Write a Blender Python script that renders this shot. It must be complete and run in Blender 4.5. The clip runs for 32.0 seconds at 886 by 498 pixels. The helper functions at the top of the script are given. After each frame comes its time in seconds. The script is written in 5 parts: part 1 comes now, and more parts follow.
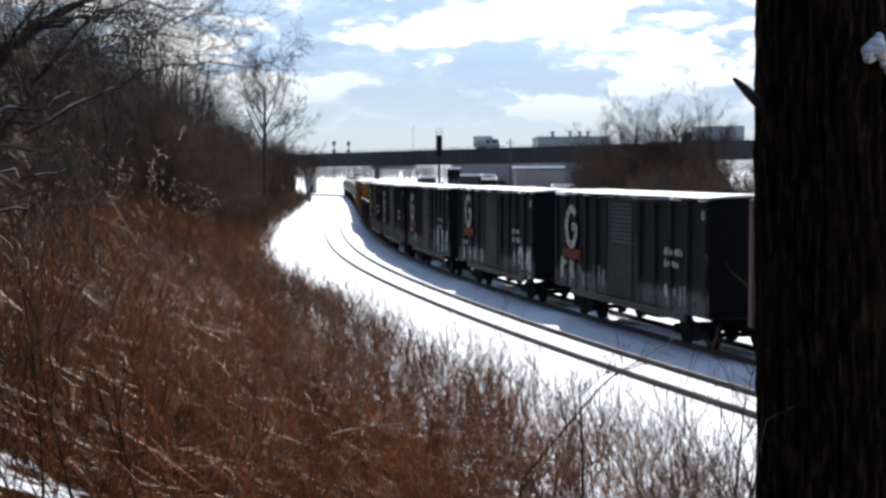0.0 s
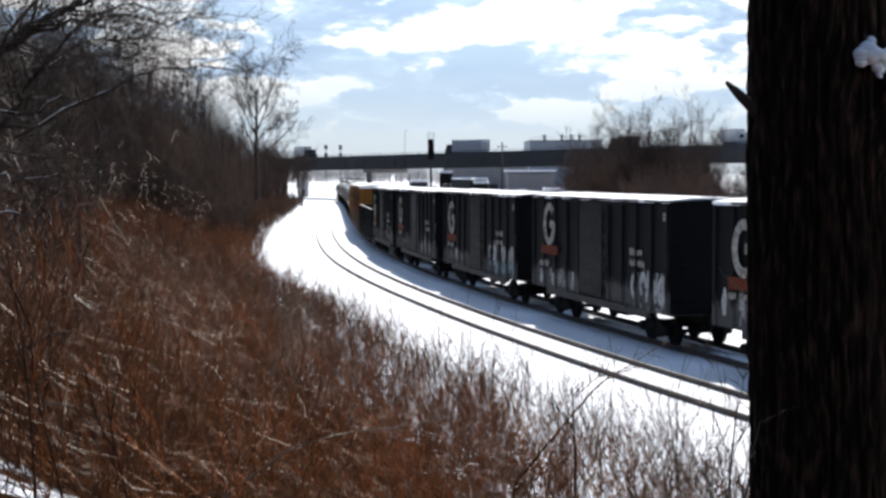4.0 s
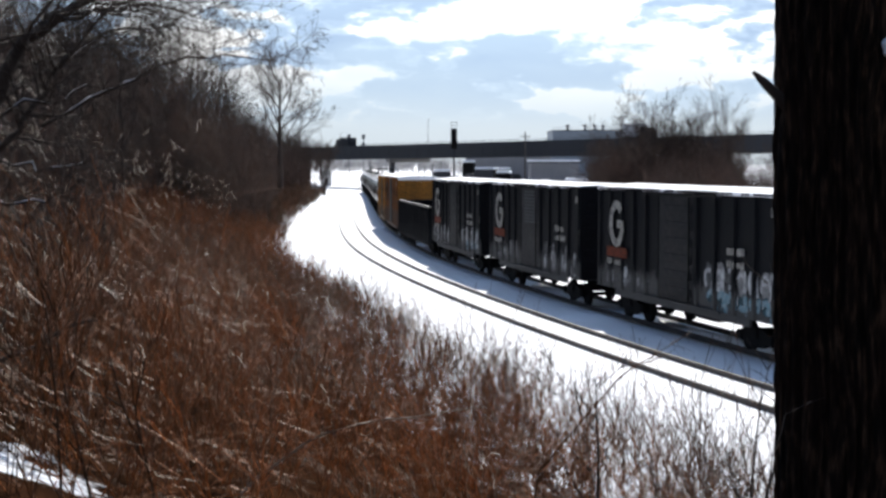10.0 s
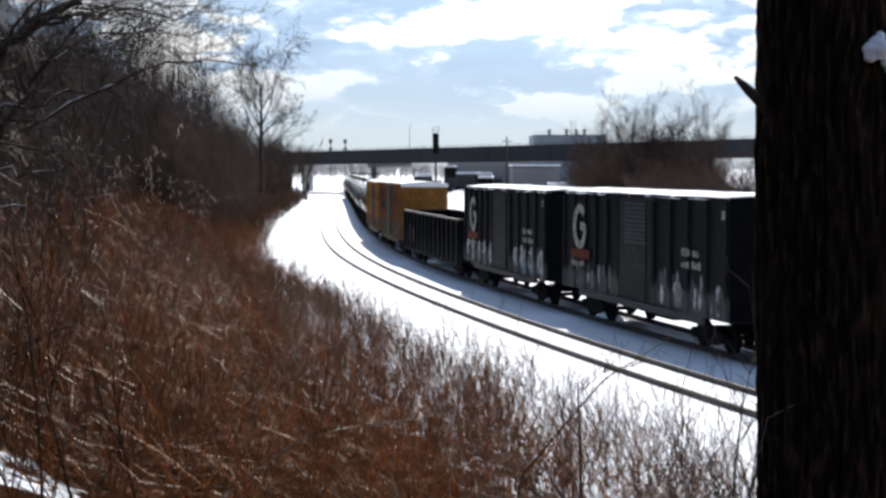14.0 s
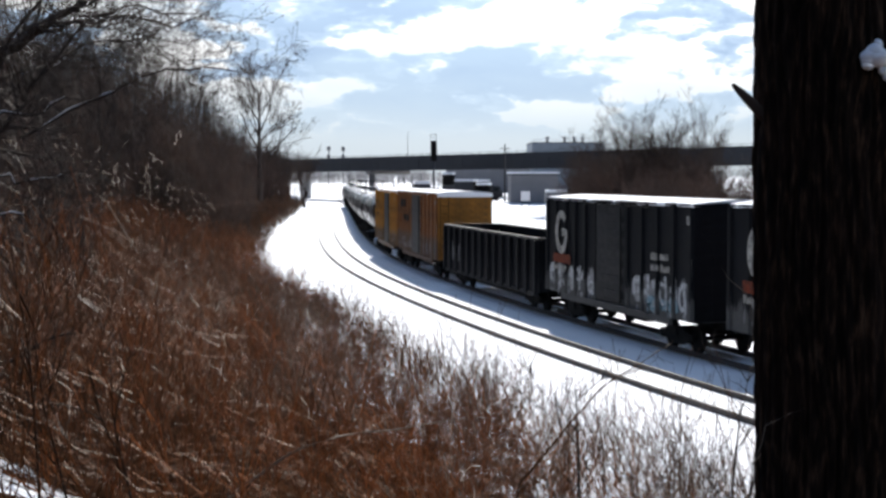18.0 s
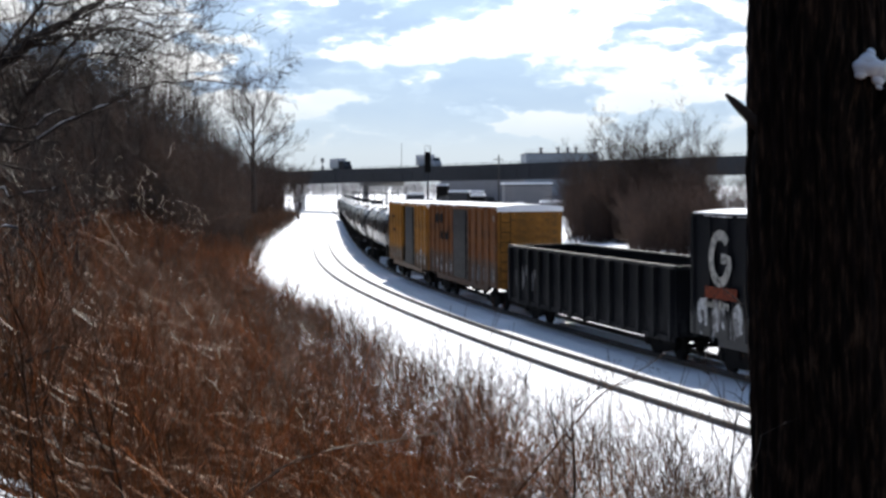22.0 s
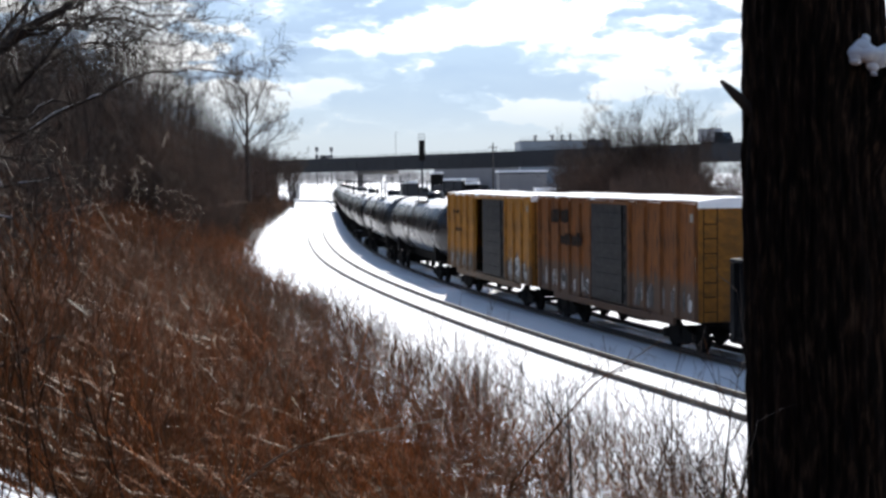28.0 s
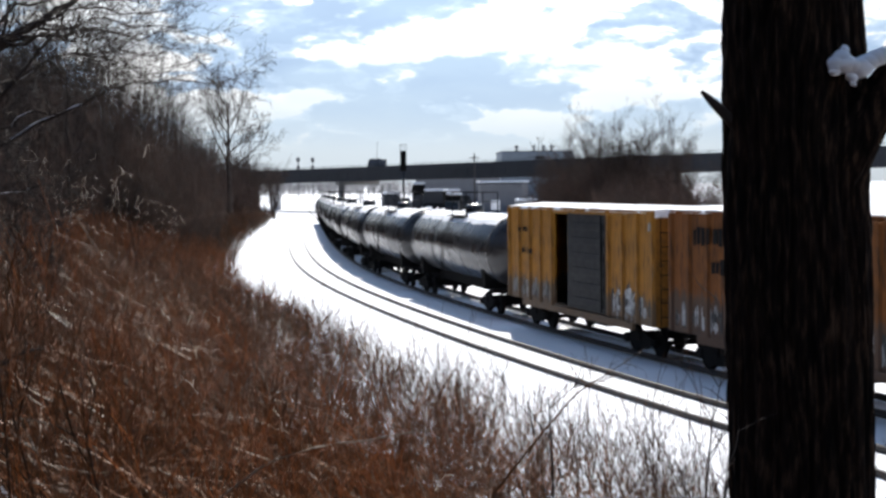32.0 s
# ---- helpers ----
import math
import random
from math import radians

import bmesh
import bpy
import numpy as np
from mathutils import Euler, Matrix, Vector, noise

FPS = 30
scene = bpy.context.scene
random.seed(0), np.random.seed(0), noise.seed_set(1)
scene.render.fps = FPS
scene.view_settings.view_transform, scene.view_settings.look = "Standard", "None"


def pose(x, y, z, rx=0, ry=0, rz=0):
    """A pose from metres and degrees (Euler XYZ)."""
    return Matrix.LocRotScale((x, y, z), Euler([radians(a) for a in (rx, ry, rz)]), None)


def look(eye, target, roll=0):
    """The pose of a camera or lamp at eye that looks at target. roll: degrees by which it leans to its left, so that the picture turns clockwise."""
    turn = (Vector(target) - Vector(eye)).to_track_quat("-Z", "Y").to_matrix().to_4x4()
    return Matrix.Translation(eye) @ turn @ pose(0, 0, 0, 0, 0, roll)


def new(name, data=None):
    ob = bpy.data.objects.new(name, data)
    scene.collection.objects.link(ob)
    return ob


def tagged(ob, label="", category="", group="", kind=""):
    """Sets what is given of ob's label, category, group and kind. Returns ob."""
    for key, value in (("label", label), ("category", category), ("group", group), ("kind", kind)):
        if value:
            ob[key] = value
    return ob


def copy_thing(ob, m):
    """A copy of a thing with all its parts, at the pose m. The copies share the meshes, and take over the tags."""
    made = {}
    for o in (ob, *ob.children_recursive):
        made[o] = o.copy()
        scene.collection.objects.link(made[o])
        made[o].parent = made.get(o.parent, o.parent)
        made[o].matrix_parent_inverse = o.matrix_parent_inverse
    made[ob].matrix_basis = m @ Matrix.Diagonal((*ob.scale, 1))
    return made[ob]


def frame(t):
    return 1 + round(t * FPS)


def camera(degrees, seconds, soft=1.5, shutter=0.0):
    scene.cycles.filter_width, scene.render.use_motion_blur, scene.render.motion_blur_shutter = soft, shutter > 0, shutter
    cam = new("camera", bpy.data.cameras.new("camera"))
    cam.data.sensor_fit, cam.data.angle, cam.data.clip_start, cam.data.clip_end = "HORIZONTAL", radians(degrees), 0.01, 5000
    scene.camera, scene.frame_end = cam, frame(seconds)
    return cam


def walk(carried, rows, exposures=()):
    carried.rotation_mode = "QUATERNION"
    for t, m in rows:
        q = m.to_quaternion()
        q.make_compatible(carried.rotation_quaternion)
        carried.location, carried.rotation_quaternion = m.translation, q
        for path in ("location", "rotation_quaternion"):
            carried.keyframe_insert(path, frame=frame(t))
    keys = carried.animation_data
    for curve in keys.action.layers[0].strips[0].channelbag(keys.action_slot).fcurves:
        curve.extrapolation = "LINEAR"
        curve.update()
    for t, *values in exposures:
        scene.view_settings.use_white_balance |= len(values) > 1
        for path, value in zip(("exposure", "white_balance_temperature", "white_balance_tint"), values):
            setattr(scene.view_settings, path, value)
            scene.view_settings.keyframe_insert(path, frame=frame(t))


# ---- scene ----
cam = camera(35.45, 32.0, soft=2.9)
PATH = [
    (0.0, 0.0130, 0, 5.341, 86.712, 0.143, 0.274),
    (0.5, 0.0126, 0, 5.341, 86.506, 0.179, 0.178),
    (1.0, 0.0122, 0, 5.341, 86.837, 0.169, 0.495),
    (1.5, 0.0118, 0, 5.341, 86.901, 0.129, 0.617),
    (2.0, 0.0113, 0, 5.341, 86.908, 0.165, 0.495),
    (2.5, 0.0109, 0, 5.341, 86.800, 0.185, 0.099),
    (3.0, 0.0105, 0, 5.341, 86.822, 0.390, -0.003),
    (3.5, 0.0101, 0, 5.341, 86.825, 0.205, -0.094),
    (5.5, 0.0084, 0, 5.341, 87.043, 0.178, 0.030),
    (6.0, 0.0080, 0, 5.341, 86.943, 0.036, 0.409),
    (6.5, 0.0073, 0, 5.341, 87.049, 0.129, 0.792),
    (7.0, 0.0067, 0, 5.341, 86.996, 0.179, 1.040),
    (7.5, 0.0060, 0, 5.341, 87.157, 0.272, 1.317),
    (8.0, 0.0053, 0, 5.341, 87.104, 0.266, 1.338),
    (8.5, 0.0047, 0, 5.341, 87.056, 0.204, 1.401),
    (9.0, 0.0040, 0, 5.341, 86.951, 0.052, 1.225),
    (9.5, 0.0033, 0, 5.341, 86.532, -0.145, 0.962),
    (10.0, 0.0027, 0, 5.341, 86.438, 0.034, 0.882),
    (10.5, 0.0020, 0, 5.341, 86.515, 0.103, 0.772),
    (11.0, 0.0013, 0, 5.341, 86.913, 0.186, 0.568),
    (11.5, 0.0007, 0, 5.341, 86.758, 0.162, 0.637),
    (12.0, 0.0000, 0, 5.341, 86.711, -0.046, 0.351),
    (12.5, 0.0000, 0, 5.341, 86.597, 0.060, 0.070),
    (13.0, 0.0000, 0, 5.341, 86.632, 0.050, 0.000),
    (13.5, 0.0000, 0, 5.341, 86.650, 0.021, 0.105),
    (14.0, 0.0000, 0, 5.341, 86.633, 0.066, 0.129),
    (14.5, 0.0000, 0, 5.341, 86.720, 0.206, 0.155),
    (16.5, 0.0000, 0, 5.341, 86.821, 0.169, 0.047),
    (17.0, 0.0000, 0, 5.341, 87.014, 0.014, 0.070),
    (17.5, 0.0000, 0, 5.341, 86.965, 0.145, 0.108),
    (18.0, 0.0000, 0, 5.341, 86.936, 0.050, 0.047),
    (18.5, 0.0000, 0, 5.341, 86.658, 0.011, -0.272),
    (19.0, 0.0000, 0, 5.341, 86.602, 0.048, -0.542),
    (19.5, 0.0000, 0, 5.341, 86.708, 0.149, -0.234),
    (20.0, 0.0000, 0, 5.341, 87.020, 0.250, -0.286),
    (20.5, -0.0003, 0, 5.341, 86.949, 0.319, -0.137),
    (21.0, -0.0005, 0, 5.341, 86.959, 0.353, -0.343),
    (21.5, -0.0008, 0, 5.341, 87.186, 0.209, -0.421),
    (22.0, -0.0010, 0, 5.341, 87.394, 0.357, -0.201),
    (22.5, -0.0013, 0, 5.341, 87.560, 0.411, -0.112),
    (23.0, -0.0015, 0, 5.341, 87.559, 0.562, -0.015),
    (23.5, -0.0018, 0, 5.341, 87.700, 0.645, -0.055),
    (24.0, -0.0020, 0, 5.341, 87.664, 0.641, 0.092),
    (24.5, -0.0023, 0, 5.341, 87.452, 0.564, -0.050),
    (25.0, -0.0025, 0, 5.341, 87.304, 0.513, -0.086),
    (25.5, -0.0027, 0, 5.341, 87.184, 0.479, -0.199),
    (27.5, -0.0037, 0, 5.341, 87.012, 0.424, -0.360),
    (28.0, -0.0040, 0, 5.341, 86.906, 0.631, -0.432),
    (28.5, -0.0040, 0, 5.341, 86.895, 0.684, -0.750),
    (29.0, -0.0040, 0, 5.341, 86.841, 0.755, -0.719),
    (29.5, -0.0040, 0, 5.341, 86.777, 0.819, -0.871),
    (30.0, -0.0040, 0, 5.341, 87.143, 0.810, -0.889),
    (30.5, -0.0040, 0, 5.341, 87.434, 0.657, -0.922),
    (31.0, -0.0040, 0, 5.341, 87.197, 0.580, -1.034),
    (31.5, -0.0040, 0, 5.341, 87.362, 0.560, -1.205),
    (32.0, -0.0040, 0, 5.341, 87.328, 0.703, -1.197),
]
walk(cam, [(t, pose(*p)) for t, *p in PATH])

# ---- world, sun ----
SUN_AZ, SUN_EL = 2.5, 38.5
sun_dir = Vector((math.sin(radians(SUN_AZ)) * math.cos(radians(SUN_EL)), math.cos(radians(SUN_AZ)) * math.cos(radians(SUN_EL)), math.sin(radians(SUN_EL))))
sun = new("sun", bpy.data.lights.new("sun", "SUN"))
sun.data.energy, sun.data.angle, sun.data.color = 5.0, radians(0.6), (1.0, 0.95, 0.88)
sun.matrix_world = look(sun_dir * 100, (0, 0, 0))
scene.view_settings.exposure = 0.45


class Nodes:
    """A small builder of node trees."""

    def __init__(self, tree):
        self.tree = tree
        tree.nodes.clear()

    def add(self, kind, **values):
        n = self.tree.nodes.new(kind)
        for k, v in values.items():
            self.put(n.inputs[k], v)
        return n

    def put(self, socket, v):
        if isinstance(v, bpy.types.NodeSocket):
            self.tree.links.new(v, socket)
        else:
            socket.default_value = v

    def math(self, op, a, b=0.0, clamp=False):
        n = self.tree.nodes.new("ShaderNodeMath")
        n.operation, n.use_clamp = op, clamp
        self.put(n.inputs[0], a)
        self.put(n.inputs[1], b)
        return n.outputs[0]

    def vmath(self, op, a, b=(0, 0, 0)):
        n = self.tree.nodes.new("ShaderNodeVectorMath")
        n.operation = op
        self.put(n.inputs[0], a)
        self.put(n.inputs[1], b)
        if op == "SCALE":
            n.inputs["Scale"].default_value = 0.9
        return n.outputs["Value"] if op == "DOT_PRODUCT" else n.outputs[0]

    def ramp(self, fac, *stops):
        n = self.tree.nodes.new("ShaderNodeValToRGB")
        e = n.color_ramp.elements
        while len(e) < len(stops):
            e.new(0.5)
        for el, (p, c) in zip(e, stops):
            el.position = p
            el.color = (c, c, c, 1) if isinstance(c, (int, float)) else (*c, 1)
        self.put(n.inputs[0], fac)
        return n.outputs[0]

    def mix(self, fac, a, b, blend="MIX"):
        n = self.tree.nodes.new("ShaderNodeMix")
        n.data_type, n.blend_type = "RGBA", blend
        self.put(n.inputs[0], fac)
        self.put(n.inputs[6], a if not isinstance(a, tuple) else (*a, 1)[:4])
        self.put(n.inputs[7], b if not isinstance(b, tuple) else (*b, 1)[:4])
        return n.outputs[2]

    def noise(self, vector, scale, detail=4.0, rough=0.55, out="Fac"):
        n = self.add("ShaderNodeTexNoise", Scale=scale, Detail=detail, Roughness=rough)
        self.put(n.inputs["Vector"], vector)
        return n.outputs[out]


def make_world():
    w = bpy.data.worlds.new("winter_sky")
    w.use_nodes = True
    scene.world = w
    N = Nodes(w.node_tree)
    d = N.add("ShaderNodeTexCoord").outputs["Generated"]
    sky = N.add("ShaderNodeTexSky")
    sky.sky_type, sky.sun_disc, sky.altitude, sky.dust_density = "NISHITA", False, 100.0, 0.2
    sky.ozone_density = 2.5
    sky.sun_elevation, sky.sun_rotation = radians(SUN_EL), radians(SUN_AZ)
    sep = N.add("ShaderNodeSeparateXYZ")
    N.put(sep.inputs[0], d)
    up = N.math("MAXIMUM", sep.outputs[2], 0.0)
    # broken stratocumulus: blue-grey undersides with sunlit gaps and rims
    puff = N.vmath("ADD", N.vmath("MULTIPLY", d, (11.0, 11.0, 30.0)), (3.1, 0.0, 1.7))
    warp = N.vmath("ADD", puff, N.vmath("SCALE", N.noise(puff, 1.5, 4.0, 0.55, "Color"), (0, 0, 0)))
    body = N.noise(warp, 1.35, 5.0, 0.45)
    edge = N.noise(warp, 3.4, 5.0, 0.6)
    lump_mix = N.math("ADD", N.math("MULTIPLY", body, 0.84), N.math("MULTIPLY", edge, 0.16))
    grey = N.ramp(lump_mix, (0.43, (0.39, 0.52, 0.71)), (0.478, (0.54, 0.68, 0.86)), (0.506, (1.0, 1.0, 1.0)))
    veil = N.ramp(N.noise(warp, 0.55, 4.0, 0.5), (0.36, 0.55), (0.55, 1.0))
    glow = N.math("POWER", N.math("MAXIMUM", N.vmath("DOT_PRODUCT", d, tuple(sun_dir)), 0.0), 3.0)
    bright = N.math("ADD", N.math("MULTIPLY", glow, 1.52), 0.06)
    b1 = N.add("ShaderNodeBackground", Strength=0.135)
    N.put(b1.inputs[0], sky.outputs[0])
    hz = N.add("ShaderNodeBackground")
    N.put(hz.inputs[0], N.ramp(up, (0.0, (0.80, 0.88, 0.95)), (0.05, (0.66, 0.80, 0.95)), (0.10, (0.58, 0.75, 0.96))))
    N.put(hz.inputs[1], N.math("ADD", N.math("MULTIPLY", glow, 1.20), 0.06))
    mh = N.add("ShaderNodeMixShader")
    N.put(mh.inputs[0], N.ramp(up, (0.0, 1.0), (0.07, 0.9), (0.35, 0.25)))
    N.put(mh.inputs[1], b1.outputs[0])
    N.put(mh.inputs[2], hz.outputs[0])
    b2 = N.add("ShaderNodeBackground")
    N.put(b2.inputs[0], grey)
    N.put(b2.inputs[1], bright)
    cover = N.math("MULTIPLY", N.ramp(up, (0.025, 0.0), (0.075, 1.0), (0.22, 1.0), (0.42, 0.12)), N.math("MAXIMUM", veil, N.ramp(up, (0.09, 0.0), (0.13, 0.8))))
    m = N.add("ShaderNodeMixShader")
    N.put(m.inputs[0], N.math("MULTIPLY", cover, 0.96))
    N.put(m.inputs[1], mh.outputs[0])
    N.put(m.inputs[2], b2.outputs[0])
    o = N.add("ShaderNodeOutputWorld")
    N.put(o.inputs[0], m.outputs[0])


make_world()


# ---- materials ----
def material(name, base, rough=0.7, metal=0.0, vary=0.25, scale=3.0, grain=40.0, bump=0.2, dirt=None, dirt_amount=0.4, spec=0.5, coords="Object"):
    """A surface with variation at two scales, optional dirt of a second colour, and fine relief."""
    m = bpy.data.materials.new(name)
    m.use_nodes = True
    N = Nodes(m.node_tree)
    v = N.add("ShaderNodeTexCoord").outputs[coords]
    large = N.noise(v, scale, 5.0, 0.6)
    fine = N.noise(v, grain, 3.0, 0.6)
    col = N.mix(N.ramp(large, (0.3, 0.0), (0.7, 1.0)), tuple(c * (1 - vary) for c in base), tuple(min(c * (1 + vary), 1) for c in base))
    col = N.mix(N.math("MULTIPLY", fine, 0.5), col, tuple(c * (1 - vary) for c in base))
    if dirt:
        col = N.mix(N.math("MULTIPLY", N.ramp(N.noise(v, scale * 2.3, 6.0, 0.65), (0.45, 0.0), (0.62, 1.0)), dirt_amount), col, dirt)
    p = N.add("ShaderNodeBsdfPrincipled", Metallic=metal)
    N.put(p.inputs["Base Color"], col)
    N.put(p.inputs["Roughness"], N.math("ADD", N.math("MULTIPLY", large, 0.25), rough - 0.12))
    N.put(p.inputs["Specular IOR Level"], spec)
    if bump:
        b = N.add("ShaderNodeBump", Strength=bump, Distance=0.02)
        N.put(b.inputs["Height"], N.math("ADD", fine, N.math("MULTIPLY", large, 0.6)))
        N.put(p.inputs["Normal"], b.outputs[0])
    o = N.add("ShaderNodeOutputMaterial")
    N.put(o.inputs[0], p.outputs[0])
    return m


def worn_paint(name, base, worn, top=2.4, amount=0.6, rough=0.6, streak=0.25, spec=0.2, cover=0.0, line=0.0):
    """Car paint whose lower part is scuffed and dusty in streaks and blots."""
    m = bpy.data.materials.new(name)
    m.use_nodes = True
    N = Nodes(m.node_tree)
    v = N.add("ShaderNodeTexCoord").outputs["Object"]
    rnd = N.add("ShaderNodeObjectInfo").outputs["Random"]
    sep = N.add("ShaderNodeSeparateXYZ")
    N.put(sep.inputs[0], v)
    large, fine = N.noise(v, 1.4, 5.0, 0.6), N.noise(v, 30.0, 3.0, 0.6)
    drips = N.noise(N.vmath("MULTIPLY", v, (6.0, 6.0, 0.7)), 1.6, 5.0, 0.65)
    blots = N.noise(N.vmath("MULTIPLY", v, (1.6, 1.6, 1.1)), 1.3, 6.0, 0.7)
    col = N.mix(N.ramp(large, (0.3, 0.0), (0.7, 1.0)), tuple(c * 0.7 for c in base), tuple(min(c * 1.3, 1) for c in base))
    col = N.mix(N.math("MULTIPLY", N.ramp(drips, (0.52, 0.0), (0.68, 1.0)), streak), col, tuple(c * 0.10 + 0.004 for c in worn))
    height = N.ramp(N.math("DIVIDE", sep.outputs[2], top * 1.25), (0.35, 1.0), (0.95, 0.0))
    mask = N.math("MULTIPLY", N.ramp(N.math("ADD", N.math("MULTIPLY", blots, 0.45), N.math("MULTIPLY", drips, 0.55)), (0.46 - cover, 0.0), (0.54 - cover, 1.0)), height)
    if line:
        # a ragged edge of scuffs and grime at this height
        side = N.ramp(N.math("DIVIDE", sep.outputs[2], 6.0), ((line - 0.5) / 6.0, 1.0), ((line + 0.5) / 6.0, 0.0))
        rub = N.math("ADD", N.math("MULTIPLY", drips, 0.6), N.math("MULTIPLY", blots, 0.4))
        mask = N.ramp(N.math("ADD", rub, N.math("MULTIPLY", N.math("SUBTRACT", side, 0.5), 0.42)), (0.52 - cover, 0.0), (0.60 - cover, 1.0))
        mask = N.math("MULTIPLY", mask, N.ramp(fine, (0.30, 0.55), (0.55, 1.0)))
    col = N.mix(N.math("MULTIPLY", mask, amount), col, worn)
    p = N.add("ShaderNodeBsdfPrincipled")
    N.put(p.inputs["Base Color"], col)
    N.put(p.inputs["Specular IOR Level"], spec)
    N.put(p.inputs["Roughness"], N.math("ADD", N.math("MULTIPLY", large, 0.25), rough - 0.12))
    b = N.add("ShaderNodeBump", Strength=0.2, Distance=0.02)
    N.put(b.inputs["Height"], N.math("ADD", fine, large))
    N.put(p.inputs["Normal"], b.outputs[0])
    o = N.add("ShaderNodeOutputMaterial")
    N.put(o.inputs[0], p.outputs[0])
    return m


def ground_material():
    """Snow, with the shade under the brush put in as dark brown; the edge between them is ragged."""
    m = bpy.data.materials.new("snow_and_brush_shade")
    m.use_nodes = True
    N = Nodes(m.node_tree)
    v = N.add("ShaderNodeTexCoord").outputs["Object"]
    at = N.add("ShaderNodeAttribute")
    at.attribute_name = "brush_shade"
    rag = N.noise(v, 1.9, 6.0, 0.65)
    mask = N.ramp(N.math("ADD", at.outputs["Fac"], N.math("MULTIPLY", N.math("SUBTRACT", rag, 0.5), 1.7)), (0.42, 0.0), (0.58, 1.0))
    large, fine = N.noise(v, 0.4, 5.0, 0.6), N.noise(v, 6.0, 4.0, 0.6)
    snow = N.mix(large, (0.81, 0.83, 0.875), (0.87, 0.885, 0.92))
    # dark brown stands in for shaded snow under the stems
    shade_brown = N.mix(N.ramp(N.noise(v, 2.6, 5.0, 0.6), (0.35, 0.0), (0.65, 1.0)), (0.014, 0.007, 0.004), (0.042, 0.019, 0.010))
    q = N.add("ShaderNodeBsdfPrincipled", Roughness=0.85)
    N.put(q.inputs["Base Color"], N.mix(mask, snow, shade_brown))
    N.put(q.inputs["Specular IOR Level"], N.math("MULTIPLY", N.math("SUBTRACT", 1.0, mask), 0.25))
    b = N.add("ShaderNodeBump", Strength=0.5, Distance=0.02)
    N.put(b.inputs["Height"], N.math("ADD", fine, N.math("MULTIPLY", large, 0.6)))
    N.put(q.inputs["Normal"], b.outputs[0])
    o = N.add("ShaderNodeOutputMaterial")
    N.put(o.inputs[0], q.outputs[0])
    return m


def dry_glint_material():
    """Dead stalks that let sunlight through; their near-white colour imitates sun glints."""
    m = bpy.data.materials.new("pale_glint_stalks")
    m.use_nodes = True
    N = Nodes(m.node_tree)
    v = N.add("ShaderNodeTexCoord").outputs["Object"]
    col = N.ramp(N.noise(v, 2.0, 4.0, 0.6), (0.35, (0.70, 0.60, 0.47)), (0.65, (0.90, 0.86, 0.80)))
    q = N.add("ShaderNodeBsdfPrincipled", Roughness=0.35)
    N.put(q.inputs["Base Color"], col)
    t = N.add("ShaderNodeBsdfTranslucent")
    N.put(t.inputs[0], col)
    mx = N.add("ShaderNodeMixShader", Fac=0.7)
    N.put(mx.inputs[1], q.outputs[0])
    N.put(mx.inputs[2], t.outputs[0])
    o = N.add("ShaderNodeOutputMaterial")
    N.put(o.inputs[0], mx.outputs[0])
    return m


def stem_material(name, dull, warm, rough=0.8, gloss=0.06):
    """Leafless stems: every stem its own tone, with redder and greyer patches of growth."""
    m = bpy.data.materials.new(name)
    m.use_nodes = True
    N = Nodes(m.node_tree)
    v = N.add("ShaderNodeTexCoord").outputs["Object"]
    own = N.add("ShaderNodeNewGeometry").outputs["Random Per Island"]
    patch = N.ramp(N.noise(v, 0.35, 4.0, 0.6), (0.40, 0.0), (0.60, 1.0))
    f = N.math("ADD", N.math("MULTIPLY", own, 0.55), N.math("MULTIPLY", patch, 0.45))
    col = N.ramp(f, (0.0, tuple(c * 0.45 for c in dull)), (0.35, dull), (0.75, warm), (1.0, tuple(min(c * 1.6, 1) for c in warm)))
    col = N.mix(N.math("MULTIPLY", N.noise(v, 9.0, 3.0, 0.6), 0.6), col, tuple(c * 0.4 for c in dull))
    q = N.add("ShaderNodeBsdfPrincipled", Roughness=rough)
    N.put(q.inputs["Base Color"], col)
    N.put(q.inputs["Specular IOR Level"], gloss)
    o = N.add("ShaderNodeOutputMaterial")
    N.put(o.inputs[0], q.outputs[0])
    return m


def bark_material():
    """Dark furrowed bark: streaks along the stem, brown on the ridges."""
    m = bpy.data.materials.new("bark")
    m.use_nodes = True
    N = Nodes(m.node_tree)
    v = N.add("ShaderNodeTexCoord").outputs["Object"]
    long = N.noise(N.vmath("MULTIPLY", v, (52.0, 52.0, 8.0)), 1.0, 6.0, 0.6)
    blot = N.noise(v, 5.0, 4.0, 0.6)
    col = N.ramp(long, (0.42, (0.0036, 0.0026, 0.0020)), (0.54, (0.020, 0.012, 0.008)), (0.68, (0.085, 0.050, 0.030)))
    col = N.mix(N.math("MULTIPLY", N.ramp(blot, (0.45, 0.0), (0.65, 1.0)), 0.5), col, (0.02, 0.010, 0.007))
    q = N.add("ShaderNodeBsdfPrincipled", Roughness=0.95)
    N.put(q.inputs["Base Color"], col)
    N.put(q.inputs["Specular IOR Level"], 0.1)
    b = N.add("ShaderNodeBump", Strength=1.0, Distance=0.012)
    N.put(b.inputs["Height"], long)
    N.put(q.inputs["Normal"], b.outputs[0])
    o = N.add("ShaderNodeOutputMaterial")
    N.put(o.inputs[0], q.outputs[0])
    return m


